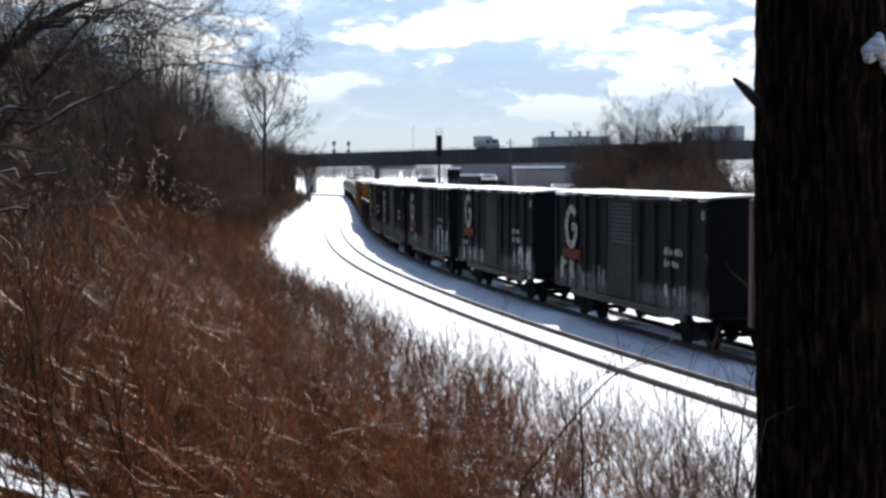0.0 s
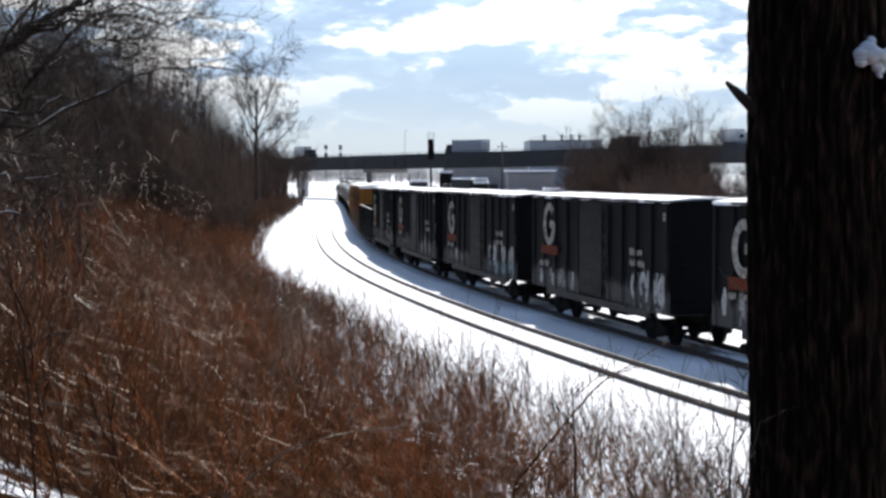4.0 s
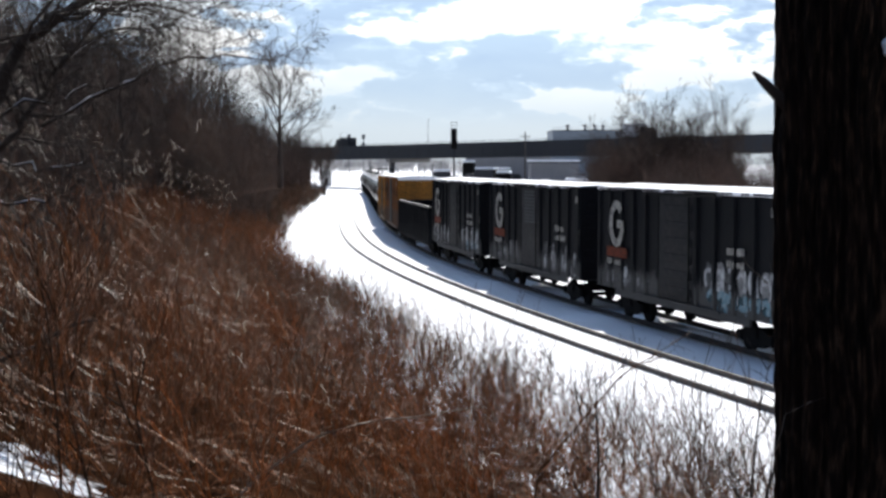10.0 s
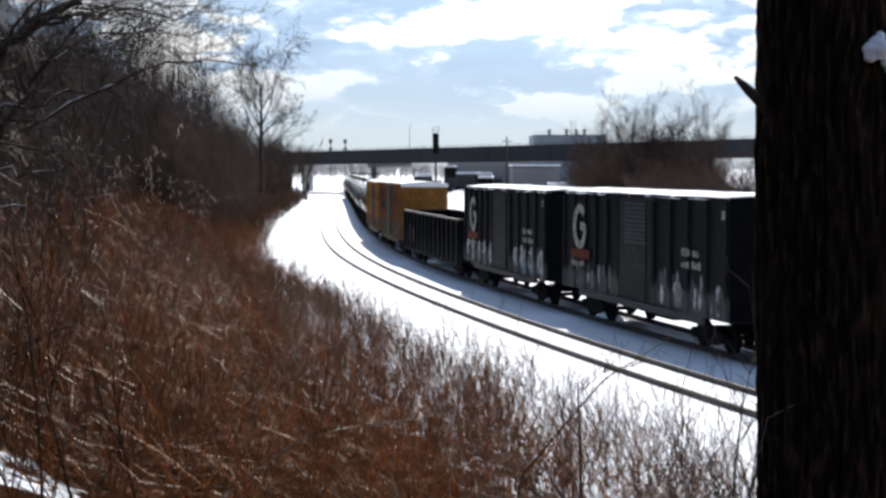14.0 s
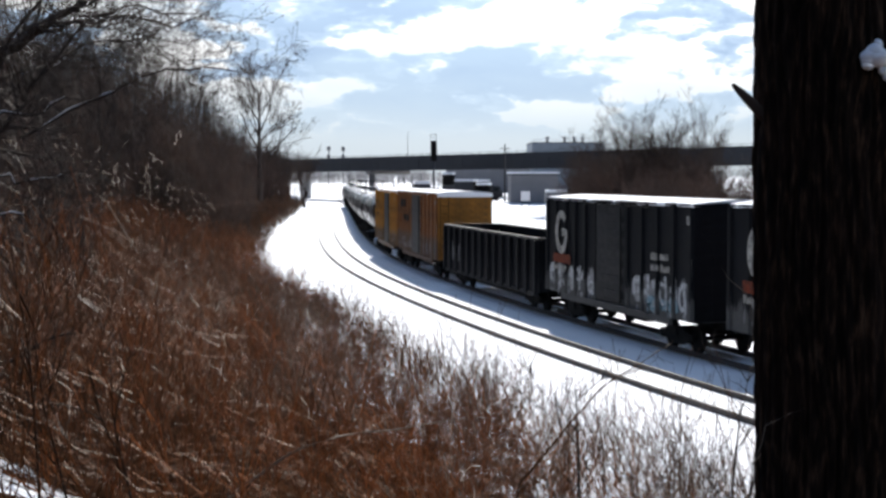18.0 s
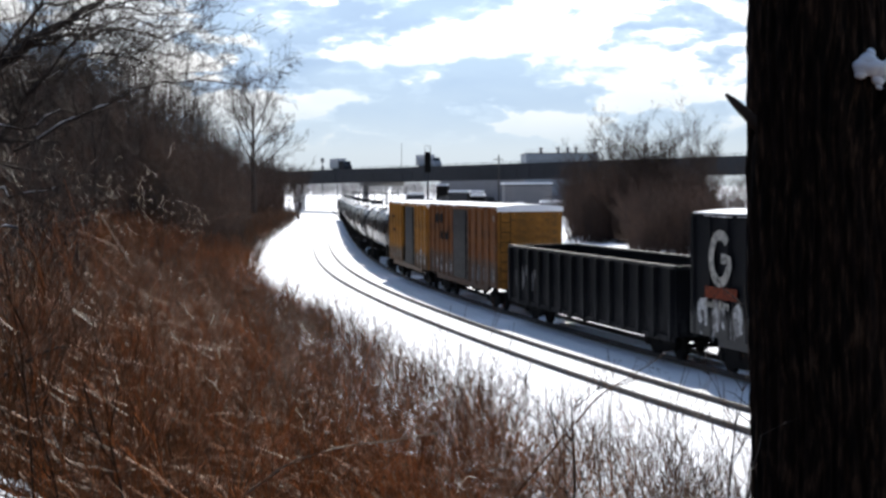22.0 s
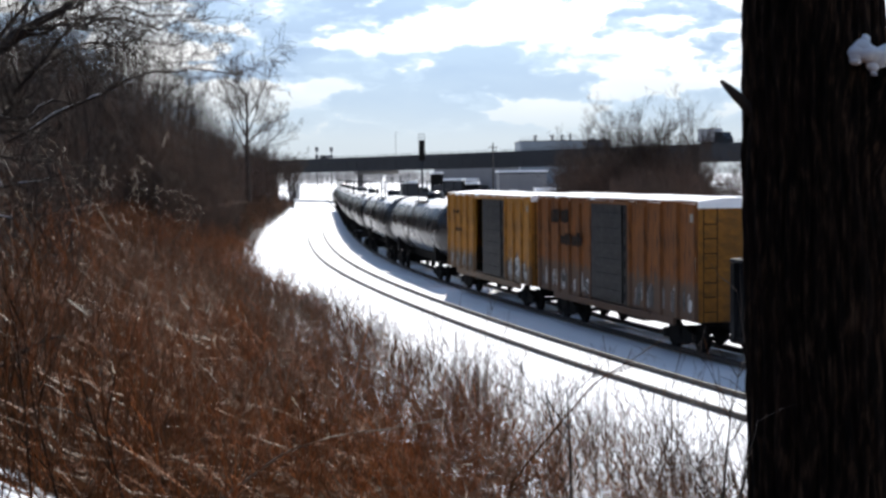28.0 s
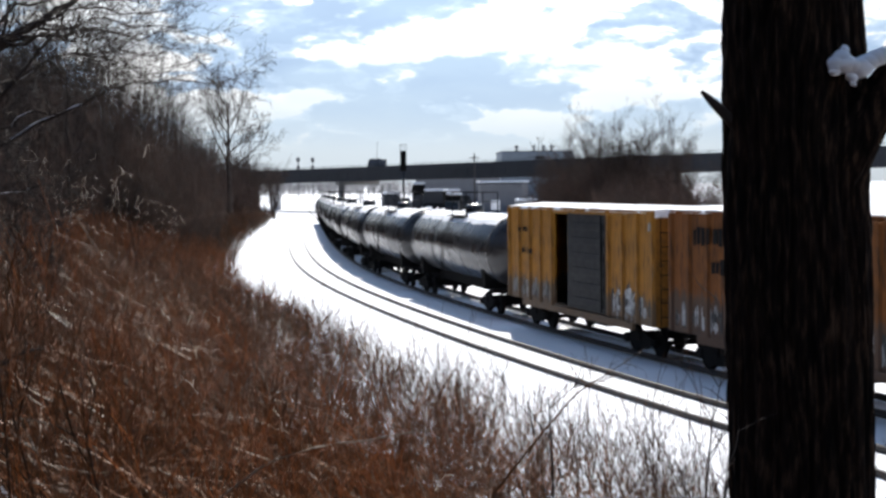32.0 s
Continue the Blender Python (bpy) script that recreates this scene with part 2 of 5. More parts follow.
SNOW = material("snow", (0.84, 0.86, 0.90), 0.75, vary=0.05, scale=0.4, grain=6.0, bump=0.5, spec=0.3)
GROUND = ground_material()
STEEL_RAIL = material("rail_steel", (0.03, 0.027, 0.026), 0.6, 0.3, scale=4, dirt=(0.06, 0.035, 0.02))
TIE = material("pole_wood", (0.06, 0.05, 0.045), 0.9, scale=5)
BLACK = worn_paint("black_car_paint", (0.0046, 0.0052, 0.0070), (0.085, 0.084, 0.082), 1.9, 0.8, 0.65, 0.35, 0.06, 0.025, 1.8)
LOUVRE = material("louvre_grey", (0.040, 0.042, 0.047), 0.6, spec=0.15)
TAG_WHITE = material("spray_white", (0.40, 0.41, 0.42), 0.6, scale=3, vary=0.3, dirt=(0.05, 0.05, 0.05), dirt_amount=0.7, spec=0.1)
TAG_BLUE = material("spray_blue", (0.07, 0.17, 0.22), 0.6, scale=3, vary=0.3, dirt=(0.3, 0.32, 0.33), dirt_amount=0.5)
TAG_GREY = material("spray_grey", (0.16, 0.16, 0.165), 0.6, scale=3, vary=0.4, dirt=(0.03, 0.03, 0.03), dirt_amount=0.6)
# plain near-black for car ends, their shade put into the paint
END_BLACK = material("shaded_end_paint", (0.0065, 0.0065, 0.008), 0.8, scale=1.5, vary=0.4, spec=0.05)
TAG_FILL = material("faded_graffiti_fill", (0.080, 0.082, 0.084), 0.7, scale=2.5, vary=0.6, dirt=(0.02, 0.02, 0.022), dirt_amount=0.8, spec=0.1)
TAG_TEAL = material("faded_teal_fill", (0.026, 0.066, 0.082), 0.7, scale=2.5, vary=0.5, dirt=(0.02, 0.02, 0.022), dirt_amount=0.8, spec=0.1)
GREYDOOR = material("faded_door_paint", (0.0095, 0.0110, 0.0140), 0.6, scale=1.5, vary=0.4, dirt=(0.045, 0.045, 0.046), dirt_amount=0.35, spec=0.15)
BLACKDOOR = material("black_door_paint", (0.0060, 0.0068, 0.0090), 0.6, scale=1.5, vary=0.4, dirt=(0.030, 0.030, 0.032), dirt_amount=0.4, spec=0.1)
REDCAR = material("oxide_red_paint", (0.07, 0.025, 0.02), 0.6, scale=1.5, vary=0.3)
YELLOW = worn_paint("yellow_car_paint", (0.27, 0.118, 0.015), (0.070, 0.058, 0.048), 2.6, 0.9, 0.6, 0.75, 0.2, 0.02, 1.95)
RUSTY = worn_paint("rusty_orange_paint", (0.135, 0.048, 0.011), (0.062, 0.050, 0.043), 2.9, 0.85, 0.75, 0.95, 0.2, 0.07, 2.1)
YELLOW_END = material("yellow_end_paint", (0.24, 0.105, 0.016), 0.65, scale=1.3, vary=0.45, dirt=(0.07, 0.038, 0.016), dirt_amount=0.5, spec=0.2)
GONDOLA = worn_paint("gondola_black_paint", (0.0042, 0.0048, 0.0064), (0.040, 0.040, 0.042), 1.7, 0.55, 0.65, 0.4, 0.05)
UNDER = material("underframe_grime", (0.008, 0.0075, 0.0075), 0.85, spec=0.1, scale=4, vary=0.4)
WHITE_PAINT = material("white_lettering_paint", (0.30, 0.29, 0.265), 0.75, spec=0.1, scale=2.2, vary=0.35, dirt=(0.03, 0.03, 0.033), dirt_amount=0.7)
ORANGE_PAINT = material("orange_stripe_paint", (0.125, 0.026, 0.011), 0.75, scale=4, vary=0.35, dirt=(0.02, 0.015, 0.014), dirt_amount=0.8, spec=0.08)
TANK = material("tank_black_enamel", (0.018, 0.018, 0.020), 0.27, scale=0.5, vary=0.4, dirt=(0.05, 0.047, 0.043), dirt_amount=0.35, bump=0.03, spec=0.55)
BARK = bark_material()
WOOD_LEFT = material("bare_branches", (0.062, 0.049, 0.042), 0.75, scale=3, vary=0.4, spec=0.15)
STEMS = stem_material("red_brown_stems", (0.104, 0.046, 0.019), (0.275, 0.080, 0.018), 0.5, 0.10)
DRY_GLINT = dry_glint_material()
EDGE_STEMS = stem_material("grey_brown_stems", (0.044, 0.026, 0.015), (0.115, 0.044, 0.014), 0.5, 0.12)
TWIG_GREY = stem_material("grey_thicket_stems", (0.060, 0.044, 0.037), (0.095, 0.053, 0.036), 0.7, 0.15)
# far twigs: distance haze mixed into the grey-brown
FAR_TWIG = stem_material("haze_tinted_brown_twigs", (0.068, 0.050, 0.044), (0.092, 0.058, 0.046), 0.95)
# near-white twig colour that imitates distance haze
HAZE_TWIG = stem_material("haze_painted_twigs", (0.40, 0.40, 0.41), (0.46, 0.44, 0.43), 0.95)
PALE_STEMS = stem_material("pale_grey_stems", (0.20, 0.165, 0.135), (0.36, 0.28, 0.21), 0.6)
# slightly lighter than the near branches, a trace of haze in the tone
FAR_WOOD = material("far_grey_branches", (0.072, 0.054, 0.046), 0.95, scale=3, vary=0.4, spec=0.1)
CONCRETE = material("concrete", (0.22, 0.21, 0.20), 0.85, scale=0.6, vary=0.2)
GIRDER = material("dark_girder_paint", (0.016, 0.019, 0.026), 0.6, scale=0.5, vary=0.3)
GREYWALL = material("grey_wall", (0.185, 0.185, 0.195), 0.85, scale=0.4, vary=0.15)
FACTORY = material("blue_grey_cladding", (0.17, 0.20, 0.235), 0.7, scale=0.3, vary=0.15)
BOXWHITE = material("white_trailer_paint", (0.6, 0.61, 0.63), 0.5, scale=0.6, vary=0.08)
DARKGLASS = material("dark_glass", (0.02, 0.025, 0.03), 0.15, scale=1, bump=0)
RUBBER = material("rubber", (0.02, 0.02, 0.02), 0.85)


# ---- mesh helpers ----
class Shape:
    """Collects verts and faces for one mesh."""

    def __init__(self):
        self.v, self.f, self.smooth = [], [], set()

    def box(self, x0, x1, y0, y1, z0, z1, bevel=0.0):
        b = len(self.v)
        if bevel <= 0:
            self.v += [(x, y, z) for z in (z0, z1) for x, y in ((x0, y0), (x1, y0), (x1, y1), (x0, y1))]
            self.f += [tuple(b + i for i in q) for q in ((3, 2, 1, 0), (4, 5, 6, 7), (0, 1, 5, 4), (1, 2, 6, 5), (2, 3, 7, 6), (3, 0, 4, 7))]
            return self
        k = bevel
        ring = [(x0 + k, y0), (x1 - k, y0), (x1, y0 + k), (x1, y1 - k), (x1 - k, y1), (x0 + k, y1), (x0, y1 - k), (x0, y0 + k)]
        cx, cy = (x0 + x1) / 2, (y0 + y1) / 2
        sx, sy = (abs(x1 - x0) - 2 * k) / max(abs(x1 - x0), 1e-6), (abs(y1 - y0) - 2 * k) / max(abs(y1 - y0), 1e-6)
        for z, s in ((z0, 1), (z0 + k, 0), (z1 - k, 0), (z1, 1)):
            self.v += [(cx + (x - cx) * (sx if s else 1), cy + (y - cy) * (sy if s else 1), z) for x, y in ring]
        for j in range(3):
            for i in range(8):
                a, c = b + 8 * j + i, b + 8 * j + (i + 1) % 8
                self.f.append((a, c, c + 8, a + 8))
        self.f += [tuple(b + i for i in range(7, -1, -1)), tuple(b + 24 + i for i in range(8))]
        return self

    def tube(self, pts, radii, sides=8, caps=True, smooth=True):
        b, n = len(self.v), len(pts)
        pts = [Vector(p) for p in pts]
        if not hasattr(radii, "__len__"):
            radii = [radii] * n
        side = None
        for i, p in enumerate(pts):
            t = (pts[min(i + 1, n - 1)] - pts[max(i - 1, 0)]).normalized()
            if side is None:
                side = t.cross(Vector((0, 0, 1)) if abs(t.z) < 0.9 else Vector((1, 0, 0))).normalized()
            side = (side - t * side.dot(t)).normalized()
            other = t.cross(side)
            for k in range(sides):
                a = 2 * math.pi * k / sides
                self.v.append(tuple(p + (side * math.cos(a) + other * math.sin(a)) * radii[i]))
        for i in range(n - 1):
            for k in range(sides):
                a, c = b + i * sides + k, b + i * sides + (k + 1) % sides
                if smooth:
                    self.smooth.add(len(self.f))
                self.f.append((a, c, c + sides, a + sides))
        if caps:
            self.f += [tuple(b + k for k in range(sides - 1, -1, -1)), tuple(b + (n - 1) * sides + k for k in range(sides))]
        return self

    def prism(self, poly, axis, a, b):
        """A closed outline of (p, q) pairs swept from a to b along axis 'x' (p, q = y, z), 'y' (x, z) or 'z' (x, y)."""
        base, n = len(self.v), len(poly)
        put = {"x": lambda p, q, w: (w, p, q), "y": lambda p, q, w: (p, w, q), "z": lambda p, q, w: (p, q, w)}[axis]
        for w in (a, b):
            self.v += [put(p, q, w) for p, q in poly]
        for i in range(n):
            j = (i + 1) % n
            self.f.append((base + i, base + j, base + n + j, base + n + i))
        self.f += [tuple(base + i for i in range(n - 1, -1, -1)), tuple(base + n + i for i in range(n))]
        return self

    def ribbon(self, line, half, y0, y1):
        """A flat stroke of constant half width along (x, z) points, between y0 and y1, in one piece."""
        base, n = len(self.v), len(line)
        for i in range(n):
            (ax, az), (bx, bz) = line[max(i - 1, 0)], line[min(i + 1, n - 1)]
            k = math.hypot(bx - ax, bz - az) + 1e-9
            nx, nz = -(bz - az) / k * half, (bx - ax) / k * half
            x, z = line[i]
            self.v += [(x + nx, y0, z + nz), (x - nx, y0, z - nz), (x - nx, y1, z - nz), (x + nx, y1, z + nz)]
        for i in range(n - 1):
            for j in range(4):
                a, b = base + 4 * i + j, base + 4 * i + (j + 1) % 4
                self.f.append((a, b, b + 4, a + 4))
        self.f += [tuple(base + j for j in (3, 2, 1, 0)), tuple(base + 4 * (n - 1) + j for j in range(4))]
        return self

    def mesh(self, name, mat):
        me = bpy.data.meshes.new(name)
        me.from_pydata(self.v, [], self.f)
        if self.smooth:
            flags = np.zeros(len(self.f), bool)
            flags[list(self.smooth)] = True
            me.polygons.foreach_set("use_smooth", flags)
        if mat:
            me.materials.append(mat)
        bm = bmesh.new()
        bm.from_mesh(me)
        bmesh.ops.recalc_face_normals(bm, faces=bm.faces)
        bm.to_mesh(me)
        bm.free()
        me.update()
        return me


def part(name, shape, mat, parent, label="", at=None):
    data = shape if isinstance(shape, bpy.types.Mesh) else shape.mesh(name, mat)
    ob = new(name, data)
    ob.parent = parent
    if at is not None:
        ob.matrix_basis = at
    return tagged(ob, label)


def thing(name, label, category, at=None, group="", kind="", data=None):
    ob = new(name, data)
    if at is not None:
        ob.matrix_basis = at
    return tagged(ob, label, category, group, kind)


def quick_mesh(name, verts, quads, mat, smooth=False):
    """A mesh from numpy arrays of verts and of quads or triangles."""
    me = bpy.data.meshes.new(name)
    k = quads.shape[1]
    me.vertices.add(len(verts))
    me.vertices.foreach_set("co", np.ascontiguousarray(verts, np.float32).ravel())
    me.loops.add(quads.size)
    me.loops.foreach_set("vertex_index", np.ascontiguousarray(quads, np.int32).ravel())
    me.polygons.add(len(quads))
    me.polygons.foreach_set("loop_start", np.arange(0, quads.size, k, dtype=np.int32))
    if smooth:
        me.polygons.foreach_set("use_smooth", np.ones(len(quads), bool))
    me.materials.append(mat)
    me.update(calc_edges=True)
    return me


# ---- the plan: the curved line, ground heights ----
RAIL_GRADE = -0.0029
NEAR_TRACK = 4.27
KNOTS = ((0, 0.00313), (25, 0.0022), (50, 0.00294), (80, 0.0009), (130, 0.0001), (220, -0.0002), (300, 0.0), (340, 0.002), (460, 0.002))
LINE_S = np.arange(-80.0, 460.0, 1.0)
_k = np.interp(LINE_S, [a for a, b in KNOTS], [b for a, b in KNOTS])
_h = np.concatenate([[0], np.cumsum((_k[1:] + _k[:-1]) / 2)])
LINE_H = _h - _h[80] - 0.2952
_x = np.concatenate([[0], np.cumsum((np.sin(LINE_H)[1:] + np.sin(LINE_H)[:-1]) / 2)])
_y = np.concatenate([[0], np.cumsum((np.cos(LINE_H)[1:] + np.cos(LINE_H)[:-1]) / 2)])
LINE_X, LINE_Y = _x - _x[80] + 10.1, _y - _y[80] + 36.22


def on_line(s, u=0.0, z=0.0):
    """A place s metres along the far track, u to its left; z above the rail."""
    x, y, h = (np.interp(s, LINE_S, a) for a in (LINE_X, LINE_Y, LINE_H))
    return x - np.cos(h) * u, y + np.sin(h) * u, z + RAIL_GRADE * s


def heading(s):
    return float(np.interp(s, LINE_S, LINE_H))


def line_coords(x, y):
    """s and u of places in the plan."""
    x, y = np.atleast_1d(x).astype(float), np.atleast_1d(y).astype(float)
    ss, uu = np.empty(len(x)), np.empty(len(x))
    for a in range(0, len(x), 4000):
        c = slice(a, a + 4000)
        i = ((x[c, None] - LINE_X[None]) ** 2 + (y[c, None] - LINE_Y[None]) ** 2).argmin(1)
        dx, dy, h = x[c] - LINE_X[i], y[c] - LINE_Y[i], LINE_H[i]
        ss[c] = LINE_S[i] + dx * np.sin(h) + dy * np.cos(h)
        uu[c] = -dx * np.cos(h) + dy * np.sin(h)
    return ss, uu


def smooth(a, b, x):
    t = np.clip((x - a) / (b - a), 0, 1)
    return t * t * (3 - 2 * t)


def ground_z(x, y):
    s, u = line_coords(x, y)
    z = RAIL_GRADE * np.clip(s, -60, 330) - 0.22
    rise = np.clip((u - 9.3) / 12.4, 0, 1)
    z = z + 3.95 * (0.85 * rise + 0.15 * smooth(0, 1, rise)) * (1 - 0.35 * smooth(60, 200, s)) + 7.0 * smooth(20, 46, u) * smooth(-14, 20, s) * (1 - smooth(140, 230, s))
    z = z + 0.075 * smooth(2.3, 3.1, u) * (1 - smooth(9.0, 11.0, u))
    z = z - 0.25 * smooth(-2.6, -6, u) * (1 - smooth(-30, -60, u))
    z = z + 1.6 * smooth(-8, -22, u) * smooth(170, 250, s) * (1 - smooth(380, 440, s))
    bumps = 0.10 * np.sin(x * 0.9 + 1.3 * np.sin(y * 0.5)) * np.sin(y * 0.7 + 0.8) + 0.06 * np.sin(x * 2.3 + y * 1.1)
    return z + bumps * np.clip(smooth(6.5, 9, u) + smooth(-4, -9, u), 0, 1)


# ---- ground and tracks ----
def make_ground():
    """One sheet: fine near the line, coarse to the horizon."""
    xs = np.unique(np.concatenate([np.arange(-9, 9, 0.4), np.arange(-70, 60, 1.0), np.arange(-300, 300, 12.0), np.linspace(-2600, 2600, 27)]))
    ys = np.unique(np.concatenate([np.arange(4, 34, 0.4), np.arange(-14, 130, 1.0), np.arange(130, 420, 4.0), np.arange(-60, 700, 20.0), np.linspace(-1500, 4200, 30)]))
    gx, gy = np.meshgrid(xs, ys)
    z = ground_z(gx.ravel(), gy.ravel())
    v = np.stack([gx.ravel(), gy.ravel(), z], 1)
    a = (np.arange(len(ys) - 1)[:, None] * len(xs) + np.arange(len(xs) - 1)[None]).ravel()
    q = np.stack([a, a + 1, a + 1 + len(xs), a + len(xs)], 1)
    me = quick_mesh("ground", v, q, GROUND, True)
    s, u = line_coords(v[:, 0], v[:, 1])
    # where the ground is darkened under the brush, though snow lies there too
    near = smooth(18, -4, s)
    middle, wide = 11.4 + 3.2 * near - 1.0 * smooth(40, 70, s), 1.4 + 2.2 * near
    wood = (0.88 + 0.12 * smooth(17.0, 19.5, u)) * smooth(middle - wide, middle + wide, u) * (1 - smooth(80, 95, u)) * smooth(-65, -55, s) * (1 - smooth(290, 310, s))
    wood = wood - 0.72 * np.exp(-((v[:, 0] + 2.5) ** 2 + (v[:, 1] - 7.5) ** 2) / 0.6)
    me.attributes.new("brush_shade", "FLOAT", "POINT").data.foreach_set("value", wood.astype(np.float32))
    thing("ground", "white sunlit snow, shade under the brush put into it as brown", "snow", kind="structure", data=me)


def rail_mesh(u, s0, s1, step=2.0):
    profile = ((-0.07, -0.17), (0.07, -0.17), (0.02, -0.13), (0.02, -0.05), (0.037, -0.03), (0.037, 0.0), (-0.037, 0.0), (-0.037, -0.03), (-0.02, -0.05), (-0.02, -0.13))
    ss = np.arange(s0, s1 + 0.1, step)
    v = np.concatenate([np.stack(on_line(ss, u + a, b), 1) for a, b in profile])
    n, k = len(ss), len(profile)
    i = np.arange(n - 1)
    q = np.concatenate([np.stack([j * n + i, j * n + i + 1, ((j + 1) % k) * n + i + 1, ((j + 1) % k) * n + i], 1) for j in range(k)])
    return quick_mesh("rail", v, q, STEEL_RAIL)


def make_track(name, label, centre, s0, s1):
    root = thing(name, label, "railway track", kind="structure")
    for side in (-0.76, 0.76):
        part("rail", rail_mesh(centre + side, s0, s1), None, root)
    return root


make_ground()
make_track("track_far", "dark steel rails of the far track in the snow under the train", 0.0, -60, 420)
make_track("track_near", "empty near track, dark rails showing through snow", NEAR_TRACK, -60, 200)


# ---- the train ----
def wheel_mesh():
    s = Shape()
    for y in (-0.76, 0.76):
        e = 1 if y > 0 else -1
        s.tube([(0, y - 0.07, 0), (0, y + 0.07, 0)], 0.42, 20)
        s.tube([(0, y - e * 0.075, 0), (0, y - e * 0.05, 0)], 0.455, 20)
    s.tube([(0, -1.0, 0), (0, 1.0, 0)], 0.08, 8)
    return s.mesh("wheelset", UNDER)


def truck_frame_mesh():
    s = Shape()
    for y in (-1.02, 1.02):
        s.prism([(-1.15, 0.38), (-0.72, 0.32), (-0.42, 0.20), (0.42, 0.20), (0.72, 0.32), (1.15, 0.38), (1.15, 0.56), (0.70, 0.62), (0.40, 0.76), (-0.40, 0.76), (-0.70, 0.62), (-1.15, 0.56)], "y", y - 0.07, y + 0.07)
        for x in (-0.9, 0.9):
            s.box(x - 0.14, x + 0.14, y - 0.11, y + 0.11, 0.30, 0.60, 0.02)
        for x in (-0.2, 0, 0.2):
            s.tube([(x, y, 0.26), (x, y, 0.52)], 0.085, 8)
    s.box(-0.2, 0.2, -1.15, 1.15, 0.45, 0.72, 0.03)
    return s.mesh("side_frames", UNDER)


WHEELSET, TRUCK = wheel_mesh(), truck_frame_mesh()
COUPLER = Shape().box(-0.75, 0.0, -0.11, 0.11, 0.76, 0.96, 0.02).box(0.0, 0.3, -0.17, 0.17, 0.70, 1.02, 0.05).mesh("coupler", UNDER)


def running_gear(car, half, inset=2.0):
    for e in (-1, 1):
        t = new("truck")
        t.parent, t.matrix_basis = car, pose(e * (half - inset), 0, 0)
        part("side_frames", TRUCK, None, t)
        for x in (-0.9, 0.9):
            part("wheelset", WHEELSET, None, t, at=pose(x, 0, 0.42))
        part("coupler", COUPLER, None, car, at=pose(e * half, 0, 0, 0, 0, 0 if e > 0 else 180))


def logo_shape(cx, cz, w, h, t):
    """A round open ring with a bar, standing on the near side."""
    line = []
    for i in range(29):
        a = radians(42 + i * (336 - 42) / 28)
        line.append((cx - math.cos(a) * (w - t) / 2, cz + math.sin(a) * (h - t) / 2))
    line += [(cx - (w - t) / 2, cz - h * 0.12), (cx - (w - t) / 2 + 0.02, cz - 0.02), (cx - w * 0.22, cz), (cx - w * 0.04, cz)]
    return Shape().ribbon(line, t / 2, 0, 0.008)


EAVE, SILL_Z, HALF_W = 4.45, 1.02, 1.44


